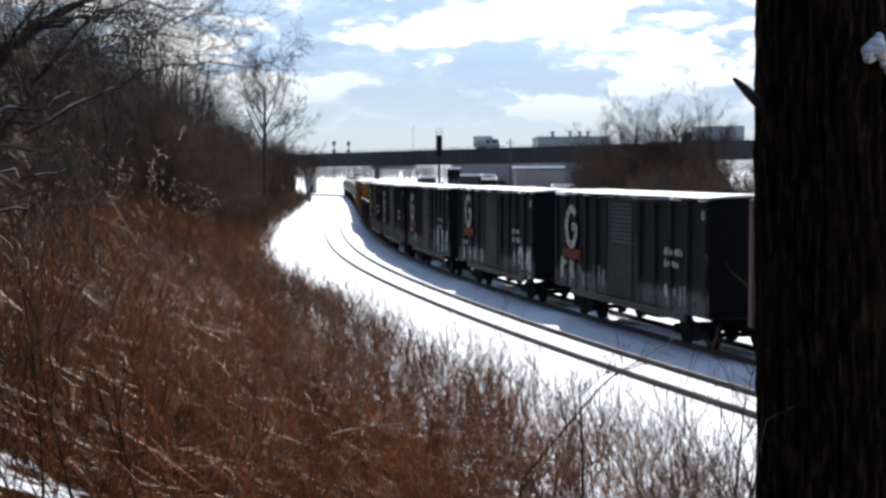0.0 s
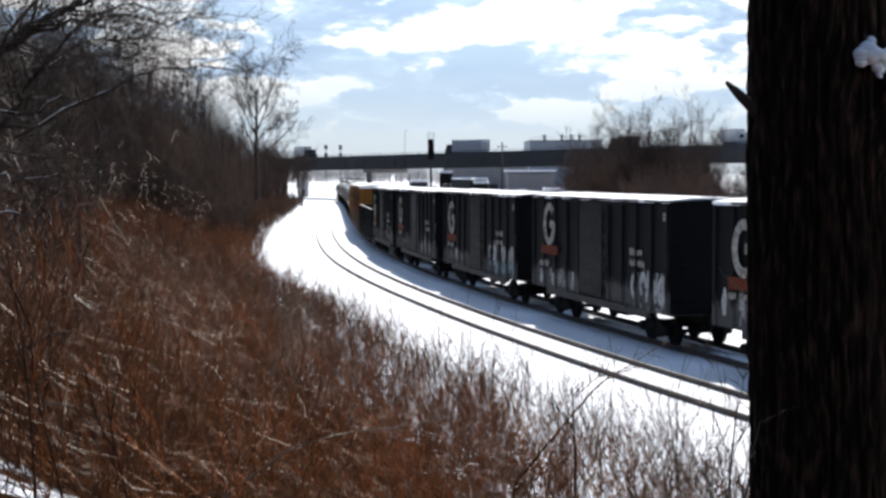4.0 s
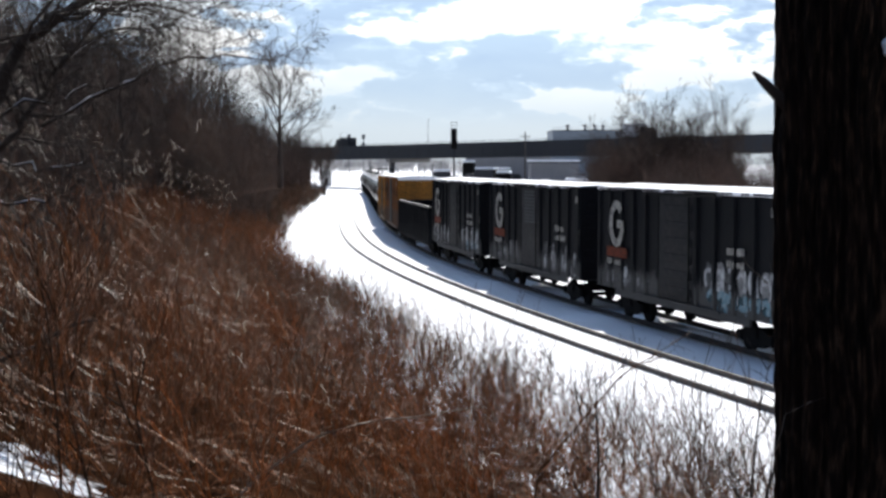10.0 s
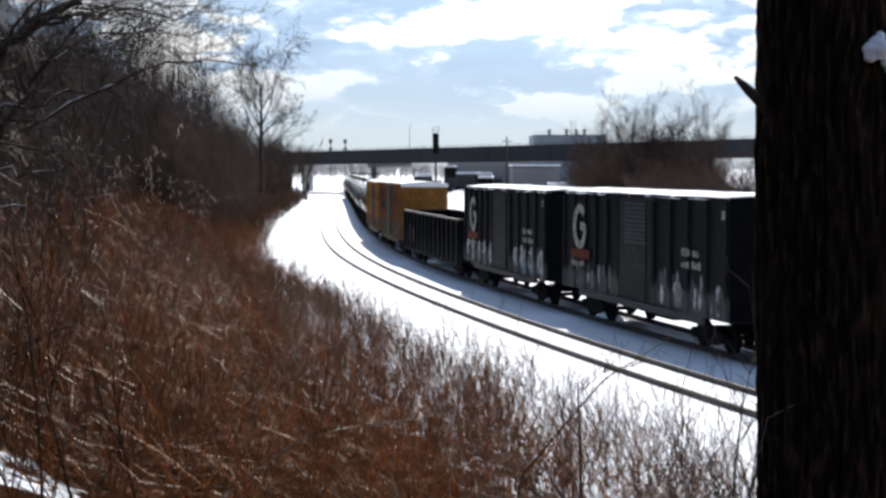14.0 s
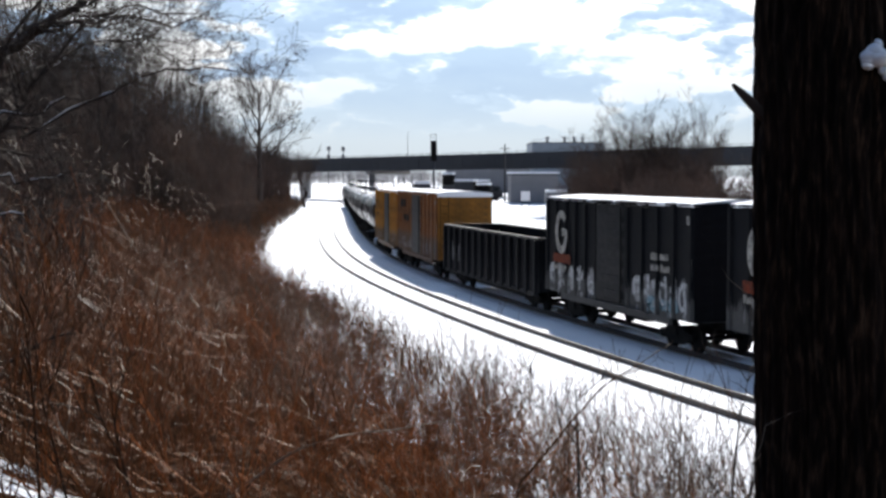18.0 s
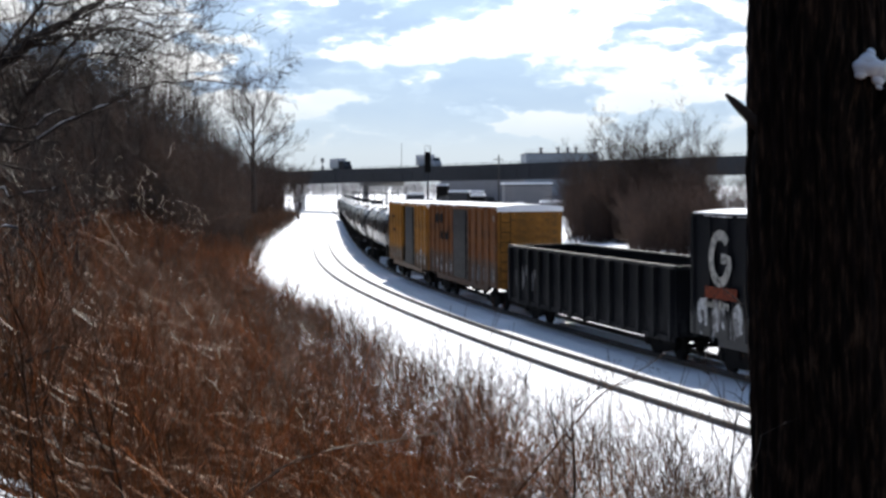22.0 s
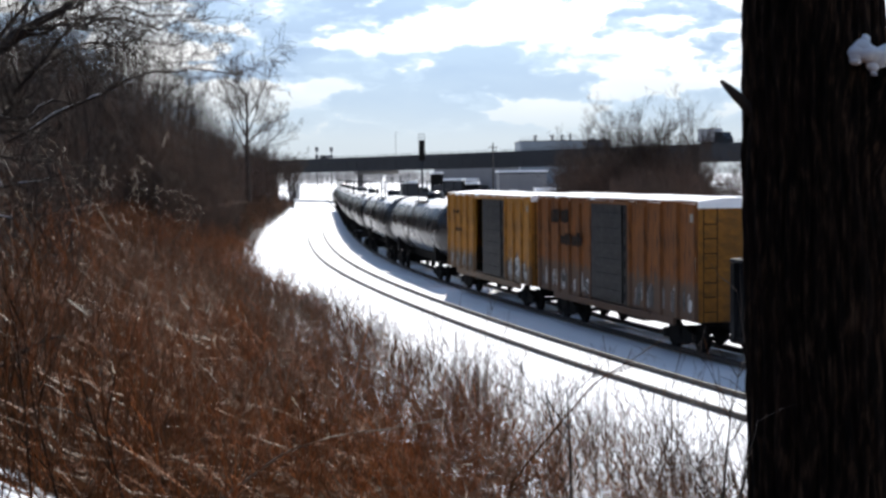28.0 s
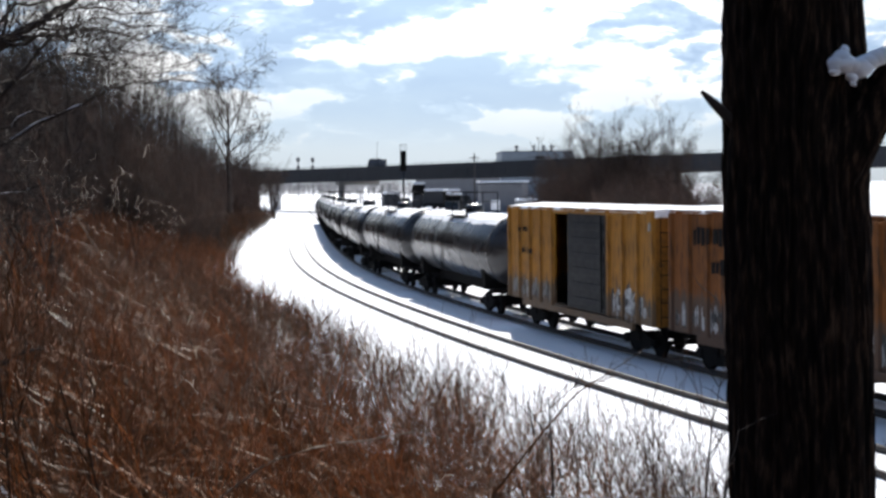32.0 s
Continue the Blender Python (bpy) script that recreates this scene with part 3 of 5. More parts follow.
def make_boxcar(label, half, body, door_mat, door, end_mat, seed, logo=True, opening=None, louvred=False, tags=(), post_mat=None, dark_text=0):
    """Outside-posted boxcar: +x is its trailing end, +y the side towards the bank."""
    rng = random.Random(seed)
    car = thing("boxcar", label, "boxcar", group="cars of the freight train")
    d0, d1 = door
    s = Shape()
    if opening:
        o0, o1 = opening[0]
        for x0, x1, z0, z1 in ((-half, o0, SILL_Z, EAVE), (o1, half, SILL_Z, EAVE), (o0, o1, EAVE - 0.15, EAVE), (o0, o1, SILL_Z, SILL_Z + 0.1)):
            part("side_wall", Shape().box(x0, x1, HALF_W - 0.08, HALF_W, z0, z1), body, car)
        part("far_wall", Shape().box(-half, half, -HALF_W, -HALF_W + 0.08, SILL_Z, EAVE), body, car)
        for x0, x1 in ((-half, -half + 0.08), (half - 0.08, half)):
            part("cross_wall", Shape().box(x0, x1, -HALF_W + 0.08, HALF_W - 0.08, SILL_Z, EAVE), body, car)
        part("deck", Shape().box(-half + 0.08, half - 0.08, -HALF_W + 0.08, HALF_W - 0.08, SILL_Z, SILL_Z + 0.1), UNDER, car)
    else:
        s.box(-half, half, -HALF_W, HALF_W, SILL_Z, EAVE)
    s.prism([(-HALF_W - 0.06, EAVE), (HALF_W + 0.06, EAVE), (HALF_W + 0.06, EAVE + 0.05), (0, EAVE + 0.11), (-HALF_W - 0.06, EAVE + 0.05)], "x", -half - 0.04, half + 0.04)
    part("roof" if opening else "body", s, body, car)
    part("side_sill", Shape().box(-half + 1.6, half - 1.6, HALF_W - 0.06, HALF_W + 0.03, SILL_Z - 0.22, SILL_Z + 0.02), post_mat or body, car)
    part("underframe", Shape().box(-half + 0.1, half - 0.1, -0.25, 0.25, 0.72, SILL_Z).box(-2.2, -0.8, 0.5, 1.1, 0.62, SILL_Z).tube([(0.4, 0.75, 0.8), (1.8, 0.75, 0.8)], 0.2, 10), UNDER, car)
    post = Shape().prism([(-0.11, HALF_W), (-0.07, HALF_W + 0.09), (0.07, HALF_W + 0.09), (0.11, HALF_W)], "z", SILL_Z + 0.02, EAVE - 0.03).mesh("side_post", post_mat or body)
    n = max(int((half - d1) / 1.05), 1)
    for i in range(n + 1):
        part("side_post", post, None, car, at=pose(d1 + 0.12 + (half - 0.12 - d1 - 0.12) * i / n, 0, 0))
    n = max(int((d0 + half) / 1.05), 1)
    for i in range(n + 1):
        part("side_post", post, None, car, at=pose(d0 - 0.12 - (half - 0.12 + d0 - 0.12) * i / n, 0, 0))
    if opening:
        d0, d1 = opening[1]
    dm = Shape().box(d0, d1, HALF_W + 0.01, HALF_W + 0.07, SILL_Z + 0.08, EAVE - 0.12, 0.01)
    dr = part("sliding_door", dm, door_mat, car, "dull grey sliding door")
    n = 22 if louvred else 6
    zr = (EAVE - SILL_Z - 0.4) / n
    bar = Shape().box(d0 + 0.12, d1 - 0.5, HALF_W + 0.071, HALF_W + 0.105, 0, zr * 0.5, 0.012).mesh("door_rib", LOUVRE if louvred else door_mat)
    for i in range(n):
        if louvred and i < 12:
            continue
        part("door_rib", bar, None, dr, at=pose(0, 0, SILL_Z + 0.25 + i * zr))
    part("door_rod", Shape().tube([(d0 + 0.25, HALF_W + 0.13, SILL_Z + 0.1), (d0 + 0.25, HALF_W + 0.13, EAVE - 0.15)], 0.025, 6), UNDER, dr)
    for z0, z1 in ((SILL_Z - 0.03, SILL_Z + 0.04), (EAVE - 0.12, EAVE - 0.06)):
        part("door_track", Shape().box(d0 - 1.9, d1 + 1.2, HALF_W + 0.11, HALF_W + 0.15, z0, z1), body, car)
    deep = 0.010
    end_rib = Shape().prism([(0, 0.0), (-deep, 0.07), (-deep, 0.17), (0, 0.24)], "y", -HALF_W + 0.12, HALF_W - 0.12).mesh("end_corrugation", end_mat)
    for e in (-1, 1):
        for i in range(9):
            z = SILL_Z + 0.15 + i * 0.355
            part("end_corrugation", end_rib, None, car, at=pose(e * (half + 0.008), 0, z, 0, 0, 0 if e < 0 else 180))
        lad = Shape()
        for y in (0.0, 0.42):
            lad.tube([(0, y, SILL_Z - 0.2), (0, y, EAVE - 0.1 if e < 0 else 2.2)], 0.013, 5)
        for i in range(8 if e < 0 else 4):
            lad.tube([(0, 0, SILL_Z - 0.1 + i * 0.42), (0, 0.42, SILL_Z - 0.1 + i * 0.42)], 0.015, 5)
        part("end_wall", Shape().box(-0.004, 0.004, -HALF_W + 0.02, HALF_W - 0.02, SILL_Z + 0.02, EAVE - 0.02), end_mat, car, at=pose(e * (half + 0.005), 0, 0))
        part("ladder", lad, END_BLACK if end_mat is END_BLACK else UNDER, car, at=pose(e * (half + 0.14), 0.9 if e < 0 else -1.3, 0))
    if end_mat is YELLOW_END:
        part("end_snow", Shape().prism([(-HALF_W - 0.02, EAVE - 0.14), (HALF_W + 0.02, EAVE - 0.14), (HALF_W + 0.02, EAVE + 0.06), (0, EAVE + 0.14), (-HALF_W - 0.02, EAVE + 0.06)], "x", -half - 0.10, -half - 0.045), SNOW, car, "snow lip hanging over the roof's end")
    # snow on the roof, with a ragged edge
    n = 26
    sv, sf = [], []
    for i in range(n + 1):
        x = -half + 2 * half * i / n
        for y in (-HALF_W - 0.05, -0.7, 0, 0.7, HALF_W + 0.05):
            e = rng.uniform(-0.10, 0.03) if abs(y) > 1 else 0
            sv.append((x, y + (e if y > 0 else -e), EAVE + 0.14 - abs(y) * 0.045 + (0.02 if abs(y) < 1 else -0.01) + rng.uniform(0, 0.03)))
    for i in range(n):
        for j in range(4):
            a = i * 5 + j
            sf.append((a, a + 5, a + 6, a + 1))
    top = len(sv)
    sv += [(x, y, z - 0.10) for x, y, z in sv]
    sf += [tuple(reversed([k + top for k in f])) for f in list(sf)]
    for i in range(n):
        for j in (0, 4):
            a = i * 5 + j
            sf.append((a, a + 5, a + 5 + top, a + top))
    for i in (0, n):
        for j in range(4):
            a = i * 5 + j
            sf.append((a, a + 1, a + 1 + top, a + top))
    sn = Shape()
    sn.v, sn.f = sv, sf
    part("roof_snow", sn, SNOW, car, "thin uneven white snow layer on the roof")
    if logo:
        y = HALF_W + 0.092
        ex, ez = (half - 2.05, 3.46) if seed == 2 else (half - 1.8, 3.27)
        part("emblem", logo_shape(ex, ez, 1.3, 1.6, 0.28), WHITE_PAINT, car, "large faded white round emblem", at=pose(0, y, 0))
        part("emblem_stripe", Shape().box(ex - 0.95, ex + 0.85, 0.009, 0.015, ez - 1.14, ez - 0.80), ORANGE_PAINT, car, "faded orange stripe", at=pose(0, y, 0))
        lettering(car, half - 0.98, (1.84,), WHITE_PAINT, y, rng)
        lettering(car, -half + 2.9, (2.72, 2.36), WHITE_PAINT, y, rng)
    elif dark_text:
        size = 2.0 if body is RUSTY else 0.9
        lettering(car, dark_text, (3.55,), UNDER, HALF_W + 0.092, rng, size)
        lettering(car, dark_text - 0.5 * size, (2.75,), UNDER, HALF_W + 0.092, rng, size)
    part("data_plate", Shape().box(-half + 0.12, -half + 0.3, 0, 0.008, EAVE - 0.55, EAVE - 0.3), WHITE_PAINT, car, "small white plate", at=pose(0, HALF_W + 0.092, 0))
    part("grab_rail", Shape().tube([(-half + 0.05, 0.03, 1.3), (-half + 0.05, 0.05, 2.9)], 0.02, 5), WHITE_PAINT, car, at=pose(0, HALF_W, 0))
    add_tags(car, tags, seed, HALF_W + 0.004)
    running_gear(car, half)
    return car


def lettering(car, x0, rows, mat, y, rng, k=1.0):
    """Rows of short upright bars, grouped like words."""
    for z in rows:
        x = x0
        for word in range(2):
            for _ in range(rng.randint(3, 4)):
                w = rng.uniform(0.07, 0.13) * k
                part("letter_bar", Shape().box(x - w, x, 0, 0.008, z + rng.uniform(0, 0.04) * k, z + rng.uniform(0.18, 0.26) * k), mat, car, at=pose(0, y, 0))
                x -= w + 0.05
            x -= 0.16


def ragged(rng, cx, cz, w, h, n=14):
    """A rough closed outline about cx, cz."""
    return [(cx + w / 2 * math.cos(a) * rng.uniform(0.72, 1.12), cz + h / 2 * math.sin(a) * rng.uniform(0.72, 1.12)) for a in [6.283 * i / n for i in range(n)]]


def add_tags(car, tags, seed, y):
    """Sprayed scrawls without letters, each (x0, x1, z0, z1, material, count); grey ones are scuffs between the ribs."""
    rng = random.Random(seed * 7 + 1)
    for x0, x1, z0, z1, mat, count in tags:
        tall = z1 - z0
        if mat is TAG_GREY or mat is TAG_FILL:
            # rubbed and torn patches, tall and narrow
            for k in range(count * 5):
                cx, w, h = rng.uniform(x0, x1), rng.uniform(0.06, 0.34), tall * rng.uniform(0.2, 0.8)
                cz = z0 + h / 2 + rng.uniform(0, tall - h) * rng.uniform(0.1, 1.0)
                part("paint_scuff", Shape().prism(ragged(rng, cx, cz, w, h), "y", 0, 0.004 + 0.0008 * (k % 5)), rng.choice((TAG_GREY, TAG_GREY, TAG_FILL, TAG_FILL, TAG_WHITE)), car, at=pose(0, y, 0))
            continue
        step = (x1 - x0) / count
        for k in range(count):
            cx = x0 + step * (k + 0.5)
            fill = TAG_TEAL if mat is TAG_BLUE else TAG_FILL if rng.random() < 0.6 else TAG_GREY
            part("graffiti_fill", Shape().prism(ragged(rng, cx, (z0 + z1) / 2, step * rng.uniform(0.9, 1.25), tall * rng.uniform(0.8, 1.0), 18), "y", 0.0002 * (k % 3), 0.0035 + 0.0006 * (k % 3)), fill, car, at=pose(0, y, 0))
            # each sign: a bold upright, a hook and a bar
            lean, t = rng.uniform(-0.18, 0.18), rng.uniform(0.06, 0.11)
            top, low = z1 - rng.uniform(0, 0.2) * tall, z0 + rng.uniform(0, 0.2) * tall
            strokes = [[(cx - step * 0.28 + lean * f, low + (top - low) * f) for f in (0, 0.35, 0.7, 1.0)]]
            a0, turn = rng.uniform(0, 6.28), rng.uniform(2.6, 5.2)
            strokes.append([(cx + step * 0.08 + step * 0.32 * math.cos(a0 + turn * i / 9), (top + low) / 2 + (top - low) * 0.36 * math.sin(a0 + turn * i / 9)) for i in range(10)])
            if rng.random() < 0.6:
                z = low + (top - low) * rng.uniform(0.3, 0.9)
                strokes.append([(cx - step * 0.3, z), (cx, z + 0.06), (cx + step * 0.32, z + rng.uniform(-0.15, 0.15))])
            for j, line in enumerate(strokes):
                part("graffiti_stroke", Shape().ribbon(line, t * rng.uniform(0.7, 1.1), 0.005 + 0.0012 * j, 0.009 + 0.0012 * j), mat, car, at=pose(0, y, 0))
        for k in range(count * 2):
            # runs of paint below the scrawl
            cx, h = rng.uniform(x0, x1), rng.uniform(0.12, 0.4)
            part("paint_run", Shape().prism(ragged(rng, cx, z0 - h * 0.2, rng.uniform(0.03, 0.07), h, 10), "y", 0, 0.0048), mat, car, at=pose(0, y, 0))


def make_gondola(half):
    car = thing("gondola", "open black steel gondola with ribbed sides", "gondola", group="cars of the freight train")
    top, low = 2.86, 0.82
    for y0, y1 in ((-HALF_W, -HALF_W + 0.05), (HALF_W - 0.05, HALF_W)):
        part("side_wall", Shape().box(-half, half, y0, y1, low, top), GONDOLA, car)
    for x0, x1 in ((-half, -half + 0.06), (half - 0.06, half)):
        part("cross_wall", Shape().box(x0, x1, -HALF_W + 0.05, HALF_W - 0.05, low, top), GONDOLA, car)
    part("deck", Shape().box(-half + 0.06, half - 0.06, -HALF_W + 0.05, HALF_W - 0.05, low, low + 0.08), UNDER, car)
    rim = Shape()
    for y in (-HALF_W, HALF_W):
        rim.box(-half - 0.03, half + 0.03, y - 0.09, y + 0.09, top, top + 0.10, 0.02)
    for x in (-half, half):
        rim.box(x - 0.08, x + 0.08, -HALF_W + 0.09, HALF_W - 0.09, top, top + 0.10, 0.02)
    part("top_chord", rim, GREYDOOR, car)
    post = Shape().prism([(-0.13, HALF_W), (-0.10, HALF_W + 0.15), (0.10, HALF_W + 0.15), (0.13, HALF_W)], "z", low - 0.1, top - 0.01).mesh("side_post", GONDOLA)
    for i in range(14):
        part("side_post", post, None, car, at=pose(-half + 0.2 + (2 * half - 0.4) * i / 13, 0, 0))
    part("side_sill", Shape().box(-half, half, HALF_W, HALF_W + 0.08, low - 0.16, low + 0.02), GONDOLA, car)
    part("underframe", Shape().box(-half + 0.1, half - 0.1, -0.25, 0.25, 0.68, low), UNDER, car)
    add_tags(car, ((4.9, 7.5, 1.2, 2.5, TAG_FILL, 4),), 3, HALF_W + 0.004)
    running_gear(car, half)
    return car


def make_tank_car(half):
    car = thing("tank_car", "glossy black tank car with snow along its top", "tank car", group="cars of the freight train")
    r, zc = 1.47, 2.62
    prof = [(-half, 0.02), (-half + 0.05, 0.55), (-half + 0.2, 1.0), (-half + 0.45, 1.3), (-half + 0.75, r)]
    prof += [(half + (-x - half) if False else -x, q) for x, q in reversed(prof)]
    s = Shape().tube([(x, 0, zc) for x, q in prof], [q for x, q in prof], 40)
    part("tank_shell", s, TANK, car)
    for x in (-half / 3, half / 3, -half + 0.8, half - 0.8):
        part("band", Shape().tube([(x - 0.06, 0, zc), (x + 0.06, 0, zc)], r + 0.012, 40), TANK, car)
    part("frame_sill", Shape().box(-half + 0.3, half - 0.3, -0.3, 0.3, 0.75, 1.2).box(-half + 0.2, -half + 0.6, -1.35, 1.35, 0.95, 1.12).box(half - 0.6, half - 0.2, -1.35, 1.35, 0.95, 1.12), UNDER, car)
    for e in (-1, 1):
        part("saddle", Shape().prism([(-1.2, 1.0), (1.2, 1.0), (1.25, 2.0), (-1.25, 2.0)], "x", e * (half - 2.2) - 0.25, e * (half - 2.2) + 0.25), UNDER, car)
    part("dome_housing", Shape().tube([(0, 0, zc + r - 0.1), (0, 0, zc + r + 0.32), (0, 0, zc + r + 0.40)], [0.45, 0.45, 0.3], 16), TANK, car)
    rail = Shape()
    for x in (-1.3, 1.3):
        for y in (-0.75, 0.75):
            rail.tube([(x, y, zc + 1.2), (x, y, zc + r + 0.95)], 0.025, 6)
    for y in (-0.75, 0.75):
        for z in (0.5, 0.95):
            rail.tube([(-1.3, y, zc + r + z), (1.3, y, zc + r + z)], 0.022, 6)
    for x in (-1.3, 1.3):
        rail.tube([(x, -0.75, zc + r + 0.95), (x, 0.75, zc + r + 0.95)], 0.022, 6)
    part("platform_railing", rail, UNDER, car)
    part("walkway", Shape().box(-1.35, 1.35, 0.45, 1.0, zc + 1.32, zc + 1.37).box(-1.35, 1.35, -1.0, -0.45, zc + 1.32, zc + 1.37), UNDER, car)
    lad = Shape()
    for x in (-0.2, 0.2):
        lad.tube([(x, 1.05, zc + 1.32), (x, 1.58, zc + 0.3), (x, 1.58, 1.0)], 0.022, 6)
    for i in range(8):
        z = 1.1 + i * 0.3
        lad.tube([(-0.2, 1.58, z), (0.2, 1.58, z)], 0.015, 5)
    part("ladder", lad, UNDER, car)
    sn = Shape()
    n = 18
    prof = [(a, 0.04 if abs(a) < 34 else -0.005) for a in (-46, -32, -15, 0, 15, 32, 46)]
    rng = random.Random(4)
    for i in range(n + 1):
        x = -half + 0.9 + (2 * half - 1.8) * i / n
        for a, e in prof:
            w = a * (1 + rng.uniform(-0.12, 0.12))
            sn.v.append((x, (r + e) * math.sin(radians(w)), zc + (r + e) * math.cos(radians(w))))
    for i in range(n):
        for j in range(6):
            a = i * 7 + j
            sn.f.append((a, a + 1, a + 8, a + 7))
    part("top_snow", sn, SNOW, car, "strip of snow on the tank's top")
    running_gear(car, half)
    return car


# every car: its maker, and where its middle lies along the train
TRAIN = []
BLACK_CARS = (
    (-33.5, 6.5, 1, True, "weathered black ribbed boxcar with louvred grey door", ((-5.6, -3.2, 1.12, 2.1, TAG_GREY, 4), (1.6, 6.0, 1.12, 2.2, TAG_GREY, 5))),
    (-17.75, 6.4, 2, False, "black ribbed boxcar with big white scrawl by its end", ((-6.2, -3.4, 1.15, 2.35, TAG_WHITE, 4), (1.8, 5.8, 1.1, 2.1, TAG_GREY, 6))),
    (-2.5, 6.55, 3, False, "black ribbed boxcar with blue and white graffiti", ((-6.2, -2.0, 1.5, 2.5, TAG_WHITE, 6), (-6.2, -2.2, 1.15, 1.7, TAG_BLUE, 6), (2.2, 5.9, 1.15, 1.9, TAG_GREY, 5))),
    (12.72, 6.6, 4, True, "black ribbed boxcar with louvred door and grey scrawls", ((-6.2, -2.0, 1.12, 2.4, TAG_GREY, 7), (-1.2, 1.0, 1.15, 2.3, TAG_GREY, 4), (2.2, 6.1, 1.12, 2.3, TAG_GREY, 7))),
    (27.87, 6.45, 5, False, "black ribbed boxcar with pale graffiti along its sill", ((-6.1, -1.9, 1.15, 2.3, TAG_WHITE, 6), (1.5, 6.1, 1.12, 2.15, TAG_WHITE, 7), (-5.5, -3.0, 1.15, 1.6, TAG_BLUE, 3))),
)
for mid, half, seed, louvred, label, tags in BLACK_CARS:
    TRAIN.append((make_boxcar(label, half, BLACK, BLACKDOOR, (-1.4, 1.2), END_BLACK, seed, louvred=louvred, tags=tags), mid))
TRAIN.append((make_boxcar("oxide red ribbed steel boxcar with snowy roof", 6.5, REDCAR, REDCAR, (-1.4, 1.2), REDCAR, 6, logo=False), -48.9))
TRAIN.append((make_gondola(8.1), 43.4))
TRAIN.append((make_boxcar("rust-streaked orange boxcar with grey door and graffiti", 6.75, RUSTY, GREYDOOR, (-1.8, 1.3), YELLOW_END, 7, logo=False, dark_text=5.2, tags=((-6.4, -2.2, 1.12, 2.1, TAG_GREY, 9), (1.6, 6.5, 1.12, 2.0, TAG_GREY, 11))), 60.3))
TRAIN.append((make_boxcar("faded yellow ribbed boxcar with half-open grey door", 6.7, YELLOW, GREYDOOR, (-3.1, 1.8), YELLOW_END, 8, logo=False, dark_text=5.4, opening=((-3.0, 1.75), (-3.1, 0.3)), tags=((2.0, 6.4, 1.12, 2.0, TAG_GREY, 10), (-6.4, -3.3, 1.12, 2.3, TAG_GREY, 6), (-5.6, -3.8, 1.2, 2.2, TAG_WHITE, 3))), 74.7))
first_tank = make_tank_car(7.95)
TRAIN.append((first_tank, 91.6))
for i in range(1, 10):
    TRAIN.append((copy_thing(first_tank, pose(0, 0, 0)), 91.6 + 17.1 * i))


# ---- big tree beside the camera ----
def furrowed(rows, n=200, seed=1.0):
    """A bark-ridged limb along rows of (x, y, z, radius)."""
    ang = np.linspace(0, 2 * np.pi, n, endpoint=False)
    pts = np.array([r[:3] for r in rows], float)
    rad = np.array([r[3] for r in rows], float)
    length = np.concatenate([[0], np.cumsum(np.linalg.norm(np.diff(pts, axis=0), axis=1))])
    m = max(int(length[-1] / 0.025), 8)
    f = np.linspace(0, length[-1], m)
    p = np.stack([np.interp(f, length, pts[:, k]) for k in range(3)], 1)
    for _ in range(6):
        p[1:-1] = (p[:-2] + 2 * p[1:-1] + p[2:]) / 4
    r = np.interp(f, length, rad)
    t = np.gradient(p, axis=0)
    t /= np.linalg.norm(t, axis=1)[:, None]
    e1 = np.cross(t, np.array([0.02, 1.0, 0.03]))
    e1 /= np.linalg.norm(e1, axis=1)[:, None]
    e2 = np.cross(t, e1)
    z = f[:, None]
    a = ang[None]
    warp = a + 0.10 * np.sin(z * 3.1 + seed) + 0.05 * np.sin(z * 9.7 + 3 * a)
    ridge = np.abs(np.sin(17 * warp + 0.9 * np.sin(z * 6 + 5 * np.sin(3 * a)))) ** 0.7
    fine = np.sin(47 * warp + 3 * np.sin(z * 21)) * 0.5 + np.sin(83 * a + z * 30) * 0.25
    breaks = np.sin(z * 34 + 6 * np.sin(9 * a) + 3 * np.sin(23 * a))
    rr = r[:, None] * (0.93 + 0.085 * ridge + 0.016 * fine + 0.012 * breaks * ridge + 0.03 * np.sin(3 * a + z) + 0.02 * np.sin(2 * a - 2.3 * z + seed))
    v = (p[:, None] + rr[:, :, None] * (np.cos(a)[..., None] * e1[:, None] + np.sin(a)[..., None] * e2[:, None])).reshape(-1, 3)
    i, j = np.meshgrid(np.arange(m - 1), np.arange(n), indexing="ij")
    b, c = (i * n + j).ravel(), (i * n + (j + 1) % n).ravel()
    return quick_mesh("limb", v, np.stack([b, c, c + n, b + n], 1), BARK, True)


def lump(points, mat, name, seed, jitter=0.012):
    """A lumpy mass round a chain of (x, y, z, radius)."""
    rng = random.Random(seed)
    sh = Shape()
    bm = bmesh.new()
    for x, y, z, r in points:
        m = Matrix.Translation((x, y, z)) @ Matrix.Diagonal((1, 0.9, 0.75, 1))
        bmesh.ops.create_icosphere(bm, subdivisions=3, radius=r, matrix=m)
    for q in bm.verts:
        n = noise.noise(q.co * 14 + Vector((seed, 0, 0)))
        q.co += Vector((n, noise.noise(q.co * 17), n)) * jitter * 2
    me = bpy.data.meshes.new(name)
    bm.to_mesh(me)
    bm.free()
    me.polygons.foreach_set("use_smooth", np.ones(len(me.polygons), bool))
    me.materials.append(mat)
    return me


def blend(ob, size):
    """Melts the lumps of a mesh into one rounded mass."""
    m = ob.modifiers.new("melt", "REMESH")
    m.mode, m.voxel_size, m.use_smooth_shade = "VOXEL", size, True
    m = ob.modifiers.new("settle", "SMOOTH")
    m.factor, m.iterations = 0.5, 8


